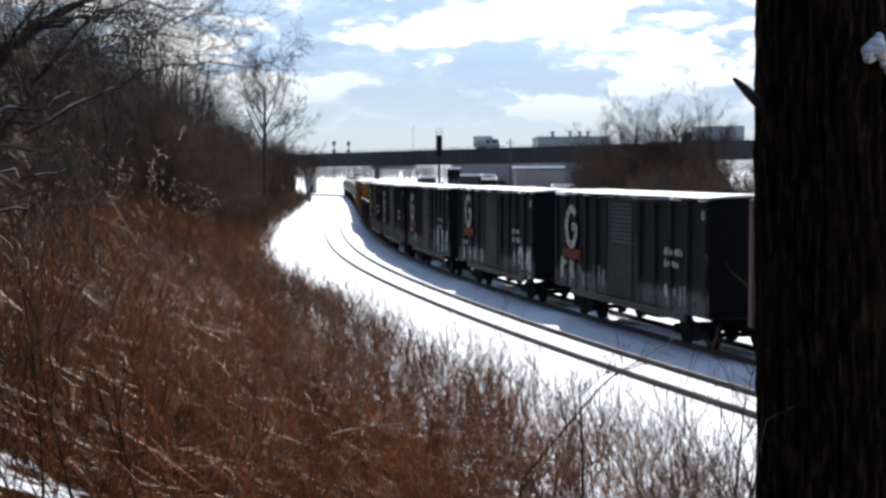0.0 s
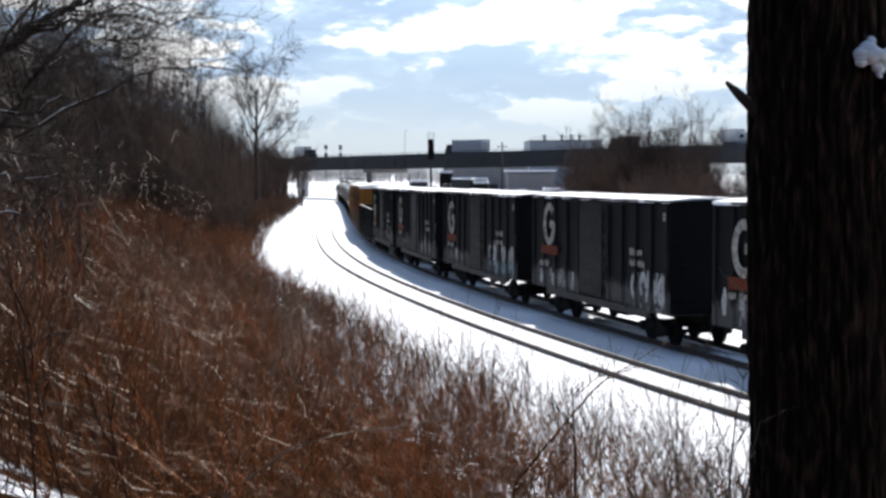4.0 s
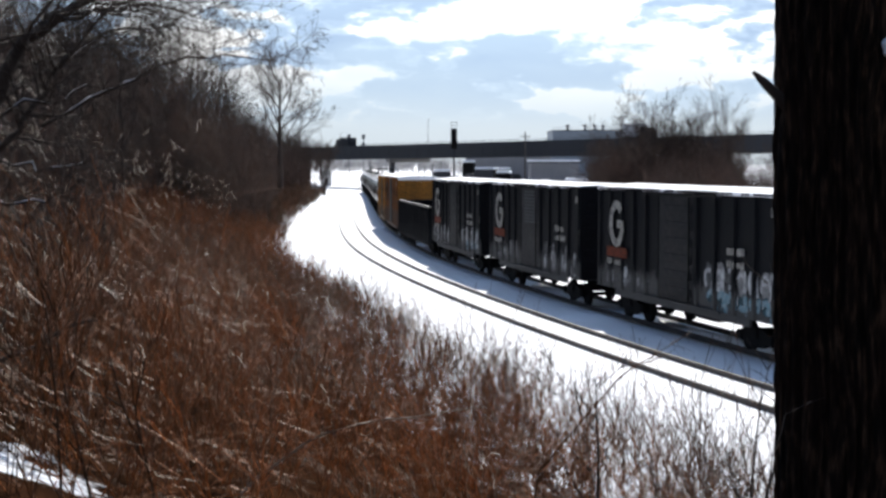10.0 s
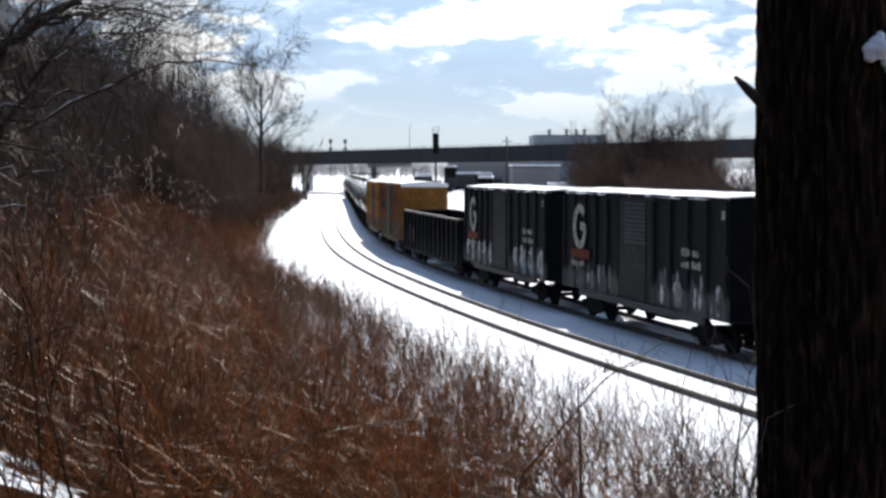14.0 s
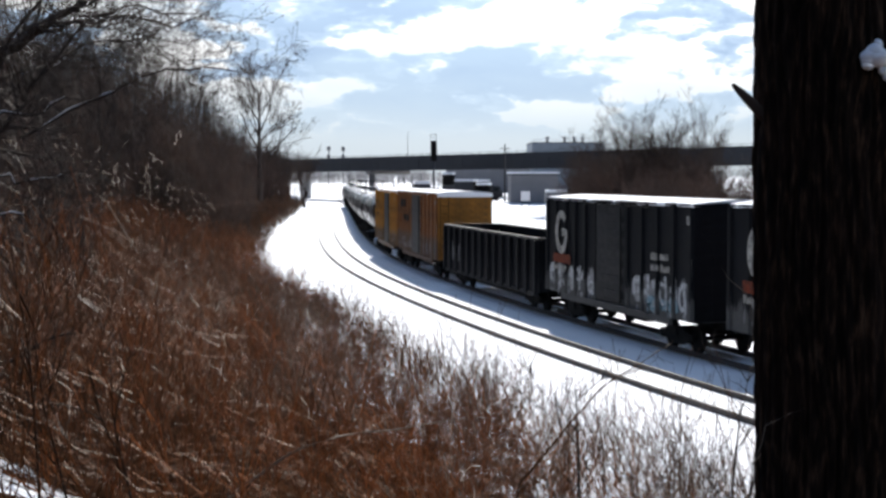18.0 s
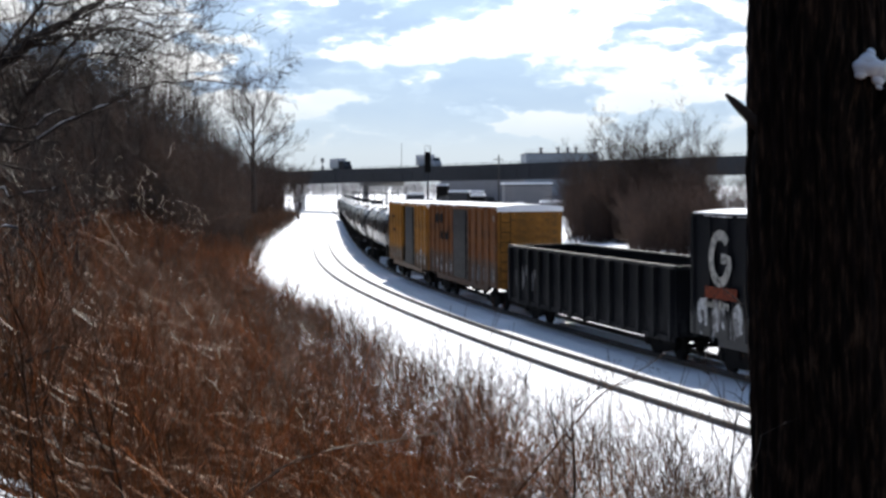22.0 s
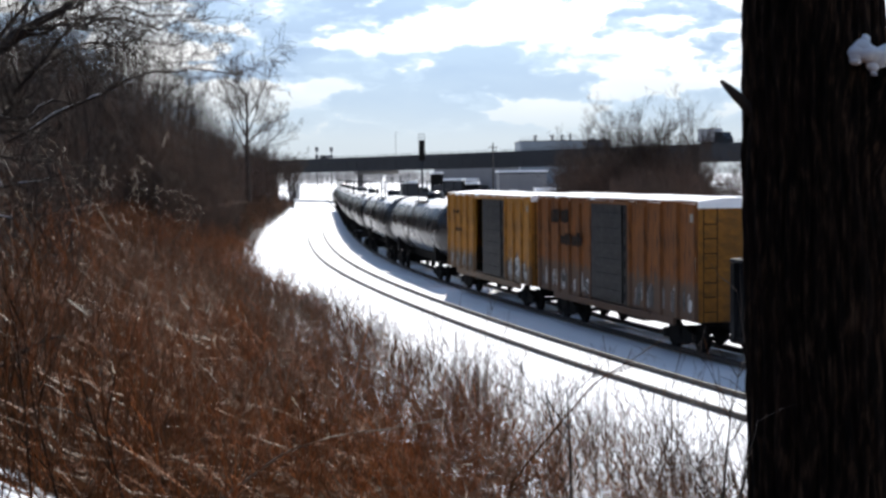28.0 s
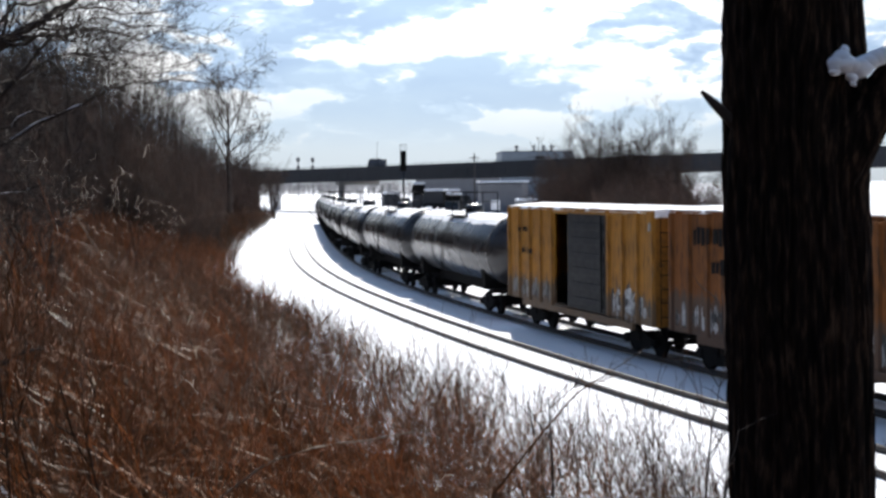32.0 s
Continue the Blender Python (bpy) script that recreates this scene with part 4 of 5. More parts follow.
def make_near_tree():
    tree = thing("maple_tree", "thick dark furrowed tree trunk with a snowy fork", "tree", pose(0, 0, 0))
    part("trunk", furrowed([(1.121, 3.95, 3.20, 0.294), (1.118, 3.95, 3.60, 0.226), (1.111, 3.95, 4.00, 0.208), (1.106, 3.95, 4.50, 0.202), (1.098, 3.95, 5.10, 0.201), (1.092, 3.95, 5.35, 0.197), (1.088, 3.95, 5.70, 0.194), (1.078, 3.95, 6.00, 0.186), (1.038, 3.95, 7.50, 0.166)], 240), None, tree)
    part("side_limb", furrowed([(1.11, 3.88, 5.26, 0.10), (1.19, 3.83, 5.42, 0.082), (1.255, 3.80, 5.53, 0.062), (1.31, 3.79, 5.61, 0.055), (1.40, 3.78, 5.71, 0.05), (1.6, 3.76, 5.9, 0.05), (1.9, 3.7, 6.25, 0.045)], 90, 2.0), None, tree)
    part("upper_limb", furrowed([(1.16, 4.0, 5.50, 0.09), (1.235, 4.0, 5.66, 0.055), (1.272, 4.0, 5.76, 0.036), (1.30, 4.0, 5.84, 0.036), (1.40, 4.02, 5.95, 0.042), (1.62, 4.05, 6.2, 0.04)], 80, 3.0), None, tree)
    stub = furrowed([(0.95, 3.93, 5.45, 0.016), (0.885, 3.92, 5.525, 0.016), (0.84, 3.90, 5.562, 0.014), (0.806, 3.89, 5.592, 0.005)], 24, 4.0)
    stub.materials.clear()
    stub.materials.append(WOOD_LEFT)
    part("broken_stub", stub, None, tree, "broken branch stub, paler than the trunk")
    drift = [(1.145, 5.659, 0.027), (1.158, 5.671, 0.028), (1.165, 5.693, 0.015), (1.170, 5.659, 0.031), (1.188, 5.650, 0.033), (1.206, 5.650, 0.033), (1.226, 5.659, 0.031), (1.246, 5.668, 0.029), (1.266, 5.674, 0.029), (1.289, 5.682, 0.032), (1.317, 5.696, 0.036), (1.351, 5.714, 0.038), (1.136, 5.632, 0.017), (1.142, 5.646, 0.022), (1.184, 5.618, 0.019), (1.185, 5.598, 0.010), (1.166, 5.652, 0.034), (1.210, 5.643, 0.032)]
    part("fork_snow", lump([(x, 3.735, z, r) for x, z, r in drift], SNOW, "fork_snow", 5, 0.005), None, tree, "patch of snow caught in the fork")
    blend(tree.children[-1], 0.0045)
    return tree


make_near_tree()


# ---- the overpass ----
BR_A, BR_DIR = Vector((-2.4, 314.0, 0)), Vector((0.62, -0.785, 0)).normalized()


def bridge_pose(d, off=0.0, z=0.0):
    """d metres along the overpass, off across it (away from the camera)."""
    q = BR_A + BR_DIR * d + Vector((0.785, 0.62, 0)) * off
    return pose(q.x, q.y, z + 9.0 + 0.0062 * d, 0, 0, math.degrees(math.atan2(BR_DIR.y, BR_DIR.x)))


def make_bridge():
    b = thing("overpass", "dark steel girder road overpass on concrete piers", "bridge", kind="structure")
    s0, s1 = -700.0, 650.0
    tilt = bridge_pose(0) @ pose(0, 0, 0, 0, math.degrees(-0.0062), 0)
    for name, y0, y1, z0, z1, mat in (("deck", 0.2, 13.8, -0.45, 0.0, GIRDER), ("girder", 0.3, 0.8, -2.45, -0.452, GIRDER), ("girder", 6.8, 7.2, -2.3, -0.452, GIRDER), ("girder", 13.2, 13.7, -2.45, -0.452, GIRDER), ("parapet", 0.2, 0.5, 0.004, 0.8, GIRDER), ("parapet", 13.5, 13.8, 0.004, 0.8, GIRDER)):
        part(name, Shape().box(s0, s1, y0, y1, z0, z1), mat, b, at=tilt)
    stiff = Shape().box(-0.03, 0.03, 0.22, 0.298, -2.4, -0.46).mesh("stiffener", GIRDER)
    for i in range(60):
        part("stiffener", stiff, None, b, at=tilt @ pose(-110 + i * 4.0, 0, 0))
    post = Shape().box(-0.04, 0.04, 0.3, 0.4, 0.8, 1.15).mesh("rail_post", GIRDER)
    for i in range(80):
        part("rail_post", post, None, b, at=tilt @ pose(-110 + i * 3.0, 0, 0))
    part("handrail", Shape().box(-115, 135, 0.3, 0.4, 1.15, 1.22), GIRDER, b, at=tilt)
    for d in (-27.2, *range(-690, -100, 65), *range(70, 640, 65)):
        for off in ((2.2,) if d == -27.2 else (2.2, 7.0, 11.8)):
            m = bridge_pose(d, off, -2.47)
            z = m.translation.z
            part("pier", Shape().tube([(0, 0, -z - 2.5), (0, 0, -0.9)], 0.72, 14), CONCRETE, b, at=m)
        part("pier_cap", Shape().box(-0.85, 0.85, -6.2, 6.2, -0.9, -0.004, 0.08), CONCRETE, b, at=bridge_pose(d, 7.0, -2.47))
    return b


make_bridge()


# ---- bare trees and brush ----
def branch(paths, rng, level, levels, p, d, length, r, kids, spread, upright, wiggle=0.10, rmin=0.005):
    """One wavering branch and its children, added to paths level by level."""
    n = 6 if level < 2 else 4 if level < 3 else 2
    pts, rad = [p.copy()], [r]
    step = length / (n - 1)
    for i in range(n - 1):
        d = d + rng.normal(0, wiggle + 0.03 * level, 3) + np.array([0, 0, 0.06 * upright])
        d = d / np.linalg.norm(d)
        p = p + d * step
        pts.append(p.copy())
        rad.append(r * (1 - 0.75 * (i + 1) / (n - 1)))
    paths[level].append((np.array(pts), np.array(rad)))
    children(paths, rng, level, levels, pts, rad, length, kids, spread, upright, 0.28 if level == 0 else 0.12, rmin)


def children(paths, rng, level, levels, pts, rad, length, kids, spread, upright, start, rmin=0.005):
    if level + 1 >= levels:
        return
    n = len(pts)
    for c in range(kids[level]):
        f = rng.uniform(start, 1.0)
        i = min(int(f * (n - 1)), n - 2)
        axis = pts[i + 1] - pts[i]
        q = pts[i] + axis * (f * (n - 1) - i)
        axis = axis / (np.linalg.norm(axis) + 1e-9)
        side = rng.normal(0, 1, 3)
        side -= axis * side.dot(axis)
        side /= np.linalg.norm(side)
        nd = axis * (1 - spread) + side * spread * rng.uniform(0.8, 1.5) + np.array([0, 0, 0.25 * upright])
        nd /= np.linalg.norm(nd)
        branch(paths, rng, level + 1, levels, q, nd, length * rng.uniform(0.38, 0.62) * (1.15 - 0.5 * f), max(rad[i] * rng.uniform(0.4, 0.6), rmin), kids, spread, upright, 0.10, rmin)


def grow_tree(seed, height, spread=0.5, levels=4, trunk_r=0.16, kids=(7, 6, 5, 4), upright=0.5, rmin=0.005):
    rng = np.random.default_rng(seed)
    paths = [[] for _ in range(levels)]
    branch(paths, rng, 0, levels, np.zeros(3), np.array([0.0, 0.0, 1.0]), height, trunk_r, kids, spread, upright, 0.05, rmin)
    return paths


def sweep(paths, sides, mat, name):
    """Tubes along many paths, as one mesh."""
    vs, qs, base = [], [], 0
    a = 2 * np.pi * np.arange(sides) / sides
    for pts, rad in paths:
        n = len(pts)
        t = np.gradient(pts, axis=0)
        t /= np.linalg.norm(t, axis=1)[:, None] + 1e-9
        ref = np.array([0.31, 0.95, 0.1]) if abs(t[0, 1]) < 0.8 else np.array([0.95, 0.1, 0.3])
        e1 = np.cross(t, ref)
        e1 /= np.linalg.norm(e1, axis=1)[:, None] + 1e-9
        e2 = np.cross(t, e1)
        vs.append((pts[:, None] + rad[:, None, None] * (np.cos(a)[None, :, None] * e1[:, None] + np.sin(a)[None, :, None] * e2[:, None])).reshape(-1, 3))
        i, k = np.meshgrid(np.arange(n - 1), np.arange(sides), indexing="ij")
        p, q = base + (i * sides + k).ravel(), base + (i * sides + (k + 1) % sides).ravel()
        qs.append(np.stack([p, q, q + sides, p + sides], 1))
        base += n * sides
    return quick_mesh(name, np.concatenate(vs), np.concatenate(qs), mat, True)


def make_tree(name, label, seed, height, at, mat=None, **kw):
    paths = grow_tree(seed, height, **kw)
    tree = thing(name, label, "tree", at)
    part("trunk", sweep(paths[0], 8, mat or WOOD_LEFT, "trunk"), None, tree)
    part("crown", sweep([p for lv in paths[1:] for p in lv], 3, mat or WOOD_LEFT, "crown"), None, tree)
    return tree


def z_at(x, y):
    return float(ground_z(x, y)[0])


def place(s, u):
    x, y, z = on_line(s, u)
    return float(x), float(y), z_at(x, y)


def crooked(points, rng, amount, steps=3):
    """More points between the given ones, thrown a little off the line."""
    pts = [np.array(q, float) for q in points]
    out = [pts[0]]
    for a, b in zip(pts, pts[1:]):
        for k in range(1, steps + 1):
            q = a + (b - a) * k / steps
            out.append(q + rng.normal(0, amount, 3) * np.linalg.norm(b - a))
    return out


def in_sight(x, y, left=1.2, right=1.0):
    """The wedge of ground in front of the tripod."""
    return (x > -0.39 * y - left) & (x < 0.37 * y + right)


def make_leaning_tree():
    """The old tree on the bank whose long limbs reach over the brush."""
    tree = thing("leaning_tree", "old leafless tree with long crooked spreading limbs", "tree")
    rng = np.random.default_rng(12)
    trunk = crooked(((-5.9, 15.2, 3.2), (-5.5, 15.1, 5.0), (-5.08, 15, 6.09), (-4.73, 15, 6.67), (-4.34, 15, 6.93), (-3.79, 14.9, 7.24), (-3.29, 14.8, 7.5)), rng, 0.03)
    part("trunk", sweep([(np.array(trunk), np.linspace(0.12, 0.018, len(trunk)))], 10, WOOD_LEFT, "trunk"), None, tree)
    # limbs: their line, the radius at the foot
    limbs = ((((-5.3, 15, 5.2), (-4.99, 15, 5.53), (-4.75, 15, 5.8), (-4.44, 15, 6.26), (-4.14, 15, 6.71), (-3.79, 15, 7.09), (-3.5, 15, 7.6)), 0.050),
             (((-4.95, 15, 6.4), (-4.52, 14.9, 6.83), (-3.96, 14.8, 7.13), (-3.44, 14.7, 7.23), (-2.9, 14.5, 7.36)), 0.030),
             (((-4.62, 15, 6.75), (-4.17, 15.1, 6.92), (-3.65, 15.2, 7.03), (-2.95, 15.3, 6.99), (-2.3, 15.4, 7.12)), 0.028),
             (((-4.6, 15.1, 5.75), (-3.8, 15.0, 6.15), (-3.56, 15, 6.24), (-3.28, 15, 6.39), (-2.79, 15, 6.44), (-2.08, 14.9, 6.47), (-1.62, 14.9, 6.40)), 0.022),
             (((-5.2, 15, 5.75), (-4.41, 14.8, 5.97), (-3.98, 14.7, 6.10), (-3.45, 14.6, 6.16)), 0.020),
             (((-5.3, 15, 5.6), (-5.0, 14.7, 6.6), (-4.9, 14.4, 7.4), (-4.6, 14.2, 8.2)), 0.040),
             (((-5.35, 15, 5.5), (-5.9, 14.6, 6.6), (-5.7, 14.4, 7.4), (-5.2, 14.2, 8.0)), 0.040),
             (((-4.8, 15, 6.55), (-4.5, 15.3, 7.1), (-4.3, 15.5, 7.6), (-3.9, 15.6, 8.2)), 0.030),
             (((-5.2, 15, 5.9), (-4.7, 15.5, 6.3), (-4.3, 15.9, 6.65), (-3.6, 16.2, 6.9), (-2.9, 16.4, 7.3)), 0.026),
             (((-4.44, 15, 6.26), (-3.9, 15.2, 6.75), (-3.4, 15.4, 6.85), (-2.9, 15.5, 6.78), (-2.5, 15.5, 6.9)), 0.018),
             (((-4.73, 15, 6.67), (-4.2, 14.7, 7.25), (-3.6, 14.5, 7.3), (-3.0, 14.4, 7.12), (-2.45, 14.3, 7.2)), 0.022),
             (((-4.9, 15, 6.35), (-4.3, 15.2, 6.55), (-3.7, 15.3, 6.62), (-3.2, 15.4, 6.72), (-2.6, 15.5, 6.62)), 0.018),
             (((-4.4, 15, 6.9), (-3.9, 14.8, 7.0), (-3.3, 14.6, 7.12), (-2.8, 14.5, 7.05), (-2.2, 14.4, 6.92)), 0.016),
             (((-5.4, 15, 5.2), (-4.9, 14.6, 5.35), (-4.4, 14.3, 5.25), (-3.8, 14.0, 5.35), (-3.3, 13.9, 5.3)), 0.016),
             (((-5.5, 15, 5.0), (-4.8, 14.4, 4.9), (-4.3, 14.2, 4.95), (-3.9, 14.1, 5.15)), 0.022))
    for k, (line, r) in enumerate(limbs):
        pts = crooked(line, rng, 0.055)
        m = len(pts)
        rad = [r * (1 - 0.85 * i / (m - 1)) for i in range(m)]
        fine = [[], [], [], []]
        fine[0].append((np.array(pts), np.array(rad)))
        children(fine, rng, 0, 4, pts, rad, 1.7, (19, 7, 3), 0.55, 0.15, 0.08, 0.0030)
        lb = part("limb", sweep([q for lv in fine[:2] for q in lv], 4, WOOD_LEFT, "limb"), None, tree)
        tagged(part("twig_spray", sweep([q for lv in fine[2:] for q in lv], 3, WOOD_LEFT, "twig_spray"), None, lb), kind="stuff")
        # thin white strips: a little snow and the sunlit limb tops, as colour
        if k in (3, 4, 8, 13, 14):
            for a in range(1, m - 4, 3):
                if rng.uniform() < 0.7:
                    cap = np.array(pts[a:a + 3]) + np.array([0, -0.004, rad[a] * 0.8])
                    part("limb_snow", sweep([(cap, np.array([0.004, rad[a] * 0.55, 0.003]))], 5, SNOW, "limb_snow"), None, lb)
    return tree


make_leaning_tree()


def make_many_stemmed(name, label, seed, height, at, mat, leaders=6, lean=0.28, kids=(8, 6, 5), rmin=0.016):
    """A bushy tree: several leaders from one foot, each with ascending branches."""
    rng = np.random.default_rng(seed)
    paths = [[] for _ in range(4)]
    tree = thing(name, label, "tree", at)
    for k in range(leaders):
        a = 6.283 * (k + rng.uniform(-0.3, 0.3)) / leaders
        d = np.array([math.cos(a) * lean, math.sin(a) * lean, 1.0]) * rng.uniform(0.6, 1.0)
        d[2] = 1.0
        branch(paths, rng, 0, 4, np.array([math.cos(a) * 0.15, math.sin(a) * 0.15, 0]), d / np.linalg.norm(d), height * rng.uniform(0.72, 1.0), 0.09, kids, 0.40, 0.9, 0.06, rmin)
    part("trunk", sweep(paths[0], 6, mat, "trunk"), None, tree)
    part("crown", sweep([q for lv in paths[1:] for q in lv], 3, mat, "crown"), None, tree)
    return tree


def make_spreading_tree(name, label, seed, height, at, mat):
    """One straight bole that divides into ascending, spreading limbs."""
    rng = np.random.default_rng(seed)
    tree = thing(name, label, "tree", at)
    bole = [np.array([0.05 * math.sin(1.7 * i), 0.0, height * 0.13 * i]) for i in range(7)]
    rad = [0.40 - 0.05 * i for i in range(7)]
    part("trunk", sweep([(np.array(bole), np.array(rad))], 8, mat, "trunk"), None, tree)
    paths = [[] for _ in range(4)]
    for k in range(13):
        f = 2.5 + 3.5 * k / 12
        i = min(int(f), 5)
        p = bole[i] + (bole[i + 1] - bole[i]) * (f - i)
        a = 2.4 * k + rng.uniform(-0.3, 0.3)
        d = np.array([math.cos(a), math.sin(a), 0.62 + 0.12 * k])
        branch(paths, rng, 0, 4, p, d / np.linalg.norm(d), height * (0.46 - 0.012 * k) * rng.uniform(0.8, 1.1), 0.13 - 0.004 * k, (9, 6, 5), 0.45, 0.55, 0.10, 0.020)
    for limb in paths[0]:
        part("limb", sweep([limb], 5, mat, "limb"), None, tree)
    part("crown", sweep([q for lv in paths[1:] for q in lv], 3, mat, "crown"), None, tree)
    return tree


WOODS, WOOD_TALL = [], []
for k in range(6):
    x, y, z = place(30 + 14 * k, 27 + 3 * k)
    WOOD_TALL.append(10.0 + 1.0 * k)
    WOODS.append(make_tree("bare_tree", "leafless grey-brown tree with dense fine twigs", 20 + k, WOOD_TALL[k], pose(x, y, z - 0.1) @ Matrix.Scale(0.62 + 0.03 * k, 4), kids=(12, 6, 4), levels=4, trunk_r=0.13, upright=0.75))
FAR_WOODS = []
for k in range(4):
    x, y = 17.5 + 4.2 * k, 166 - 3 * k
    FAR_WOODS.append(make_many_stemmed("bushy_tree", "leafless many-stemmed bushy tree beyond the railway", 40 + k, (10.2, 12.0, 12.6, 11.4)[k], pose(x, y, z_at(x, y) - 0.1), FAR_WOOD, leaders=5 + k % 3, lean=0.22 + 0.04 * k))
rng = random.Random(9)


def wood_copy(i, x, y, z, rise, limit=1.25):
    """A copy grown so that the wood's top climbs evenly with distance."""
    f = min((5.3 + rise * y * rng.uniform(0.72, 1.12) - z) / WOOD_TALL[i % 6], limit)
    if f > 0.2:
        copy_thing(WOODS[i % 6], pose(x, y, z - 0.1, rng.uniform(-5, 5), rng.uniform(-5, 5), rng.uniform(0, 360)) @ Matrix.Scale(f, 4))


for i in range(70):
    s, u = rng.uniform(4, 150), rng.uniform(18, 42)
    x, y, z = place(s, u)
    if y > 24 and -0.37 * y - 3 < x < -0.16 * y - 0.5:
        wood_copy(i, x, y, z, 0.150, 1.5)
for i in range(34):
    s, u = rng.uniform(62, 125), rng.uniform(16, 25)
    x, y, z = place(s, u)
    if -0.30 * y < x < -0.160 * y:
        wood_copy(i, x, y, z, 0.130 - 0.7 * max(0.0, x / y + 0.19))
for i in range(15):
    s = rng.uniform(165, 310)
    u = rng.uniform(12.5 - 4.5 * (s > 215), 26)
    x, y, z = place(s, u)
    copy_thing(FAR_WOODS[i % 4], pose(x, y, z - 0.1, 0, 0, rng.uniform(0, 360)) @ Matrix.Scale(rng.uniform(0.68, 0.92), 4))
make_spreading_tree("lone_tree", "tall leafless tree at the wood's edge", 77, 17.5, pose(-24.6, 185, 2.0), WOOD_LEFT)
# the clump beyond the train: lower at its flanks
for i in range(17):
    f = 0.092 + 0.0068 * i + rng.uniform(-0.003, 0.003)
    y = rng.uniform(150, 182)
    tall = min(1.06, 0.78 + 5.0 * (f - 0.09)) if f < 0.165 else max(0.62, 1.06 - 11.0 * (f - 0.165))
    x = f * y
    copy_thing(FAR_WOODS[i % 4], pose(x, y, z_at(x, y) - 0.1, 0, 0, rng.uniform(0, 360)) @ Matrix.Scale(tall * y / 166 * rng.uniform(0.70, 0.82), 4))
for i, (f, y, k) in enumerate(((-0.122, 296, 0.95), (-0.117, 304, 0.8), (-0.128, 262, 0.85), (-0.134, 240, 0.8), (0.203, 120, 0.42), (0.212, 132, 0.5), (0.222, 140, 0.55), (0.235, 150, 0.6), (0.196, 108, 0.32))):
    copy_thing(FAR_WOODS[i % 4], pose(f * y, y, z_at(f * y, y) - 0.1, 0, 0, 70 * i) @ Matrix.Scale(k, 4))


def tubes(c, r):
    """Three-sided tubes: centres (n, k, 3) and radii (n, k)."""
    n, k = r.shape
    a = 2 * np.pi * np.arange(3) / 3 + 0.4
    ring = np.stack([np.cos(a), np.sin(a), 0.35 * np.sin(a + 1.1)], 1)
    v = (c[:, :, None] + r[:, :, None, None] * ring[None, None]).reshape(-1, 3)
    b = (np.arange(n) * k * 3)[:, None, None]
    i, q = np.arange(k - 1)[None, :, None], np.arange(3)[None, None]
    p, w = b + i * 3 + q, b + i * 3 + (q + 1) % 3
    return v, np.stack([p, w, w + 3, p + 3], -1).reshape(-1, 4)


def unit(d):
    return d / (np.linalg.norm(d, axis=-1, keepdims=True) + 1e-9)


def shoots(rng, start, d, length, k, crook, up):
    """Wavering shoots: points (n, k, 3)."""
    p, pts = start, [start]
    for _ in range(k - 1):
        d = unit(d + rng.normal(0, crook, d.shape) + np.array([0, 0, up]))
        p = p + d * (length / (k - 1))[:, None]
        pts.append(p)
    return np.stack(pts, 1)


def forks(rng, c, length, per, f0, f1, angle, share, k, crook, up):
    """Side shoots along parents c, bending back towards the light."""
    n, pk = c.shape[:2]
    idx = np.repeat(np.arange(n), per)
    f = rng.uniform(f0, f1, len(idx)) * (pk - 1)
    i0 = np.minimum(f.astype(int), pk - 2)
    w = (f - i0)[:, None]
    start = c[idx, i0] * (1 - w) + c[idx, i0 + 1] * w
    axis = unit(c[idx, i0 + 1] - c[idx, i0])
    side = rng.normal(0, 1, axis.shape)
    side = unit(side - axis * (side * axis).sum(1, keepdims=True))
    ln = length[idx] * rng.uniform(share[0], share[1], len(idx))
    return shoots(rng, start, unit(axis + side * angle * rng.uniform(0.6, 1.4, (len(idx), 1))), ln, k, crook, up), ln


def make_shrubs(name, label, spots, height, mat, seed, thick=0.004, lean=0.4, crook=0.16, per=(6, 2), k=5, low=0.55, droop=0.0, angle=0.62, share=(0.20, 0.46), start=0.25):
    """Shrubs of arching, forking stems, all in one mesh. spots: rows of x, y, z, height factor, azimuth."""
    rng = np.random.default_rng(seed)
    n = len(spots)
    h = height * rng.uniform(low, 1.1, n) * spots[:, 3]
    az = spots[:, 4] + rng.normal(0, 0.6, n)
    out = np.stack([np.cos(az), np.sin(az), np.zeros(n)], 1) * np.abs(rng.normal(0, lean, n))[:, None]
    c = shoots(rng, spots[:, :3], unit(out + np.array([0, 0, 1.0])), h, k, crook, 0.03 - droop)
    r = thick * np.linspace(1, 0.4, k)[None] * rng.uniform(0.6, 1.4, n)[:, None]
    sets = [tubes(c, r)]
    k1 = 3 if per[1] else 2
    c1, l1 = forks(rng, c, h, per[0], start, 0.98, angle, share, k1, crook * 1.2, 0.14 - droop)
    sets.append(tubes(c1, thick * np.linspace(0.72, 0.5, k1)[None] * rng.uniform(0.7, 1.3, len(c1))[:, None]))
    if per[1]:
        c2, l2 = forks(rng, c1, l1, per[1], 0.2, 0.95, 0.6, (0.3, 0.6), 2, crook, 0.12 - droop)
        sets.append(tubes(c2, thick * np.array([0.52, 0.38])[None] * rng.uniform(0.7, 1.3, len(c2))[:, None]))
    vs, qs, base = [], [], 0
    for v, q in sets:
        vs.append(v)
        qs.append(q + base)
        base += len(v)
    thing(name, label, "brush", kind="stuff", data=quick_mesh(name, np.concatenate(vs), np.concatenate(qs), mat, True))


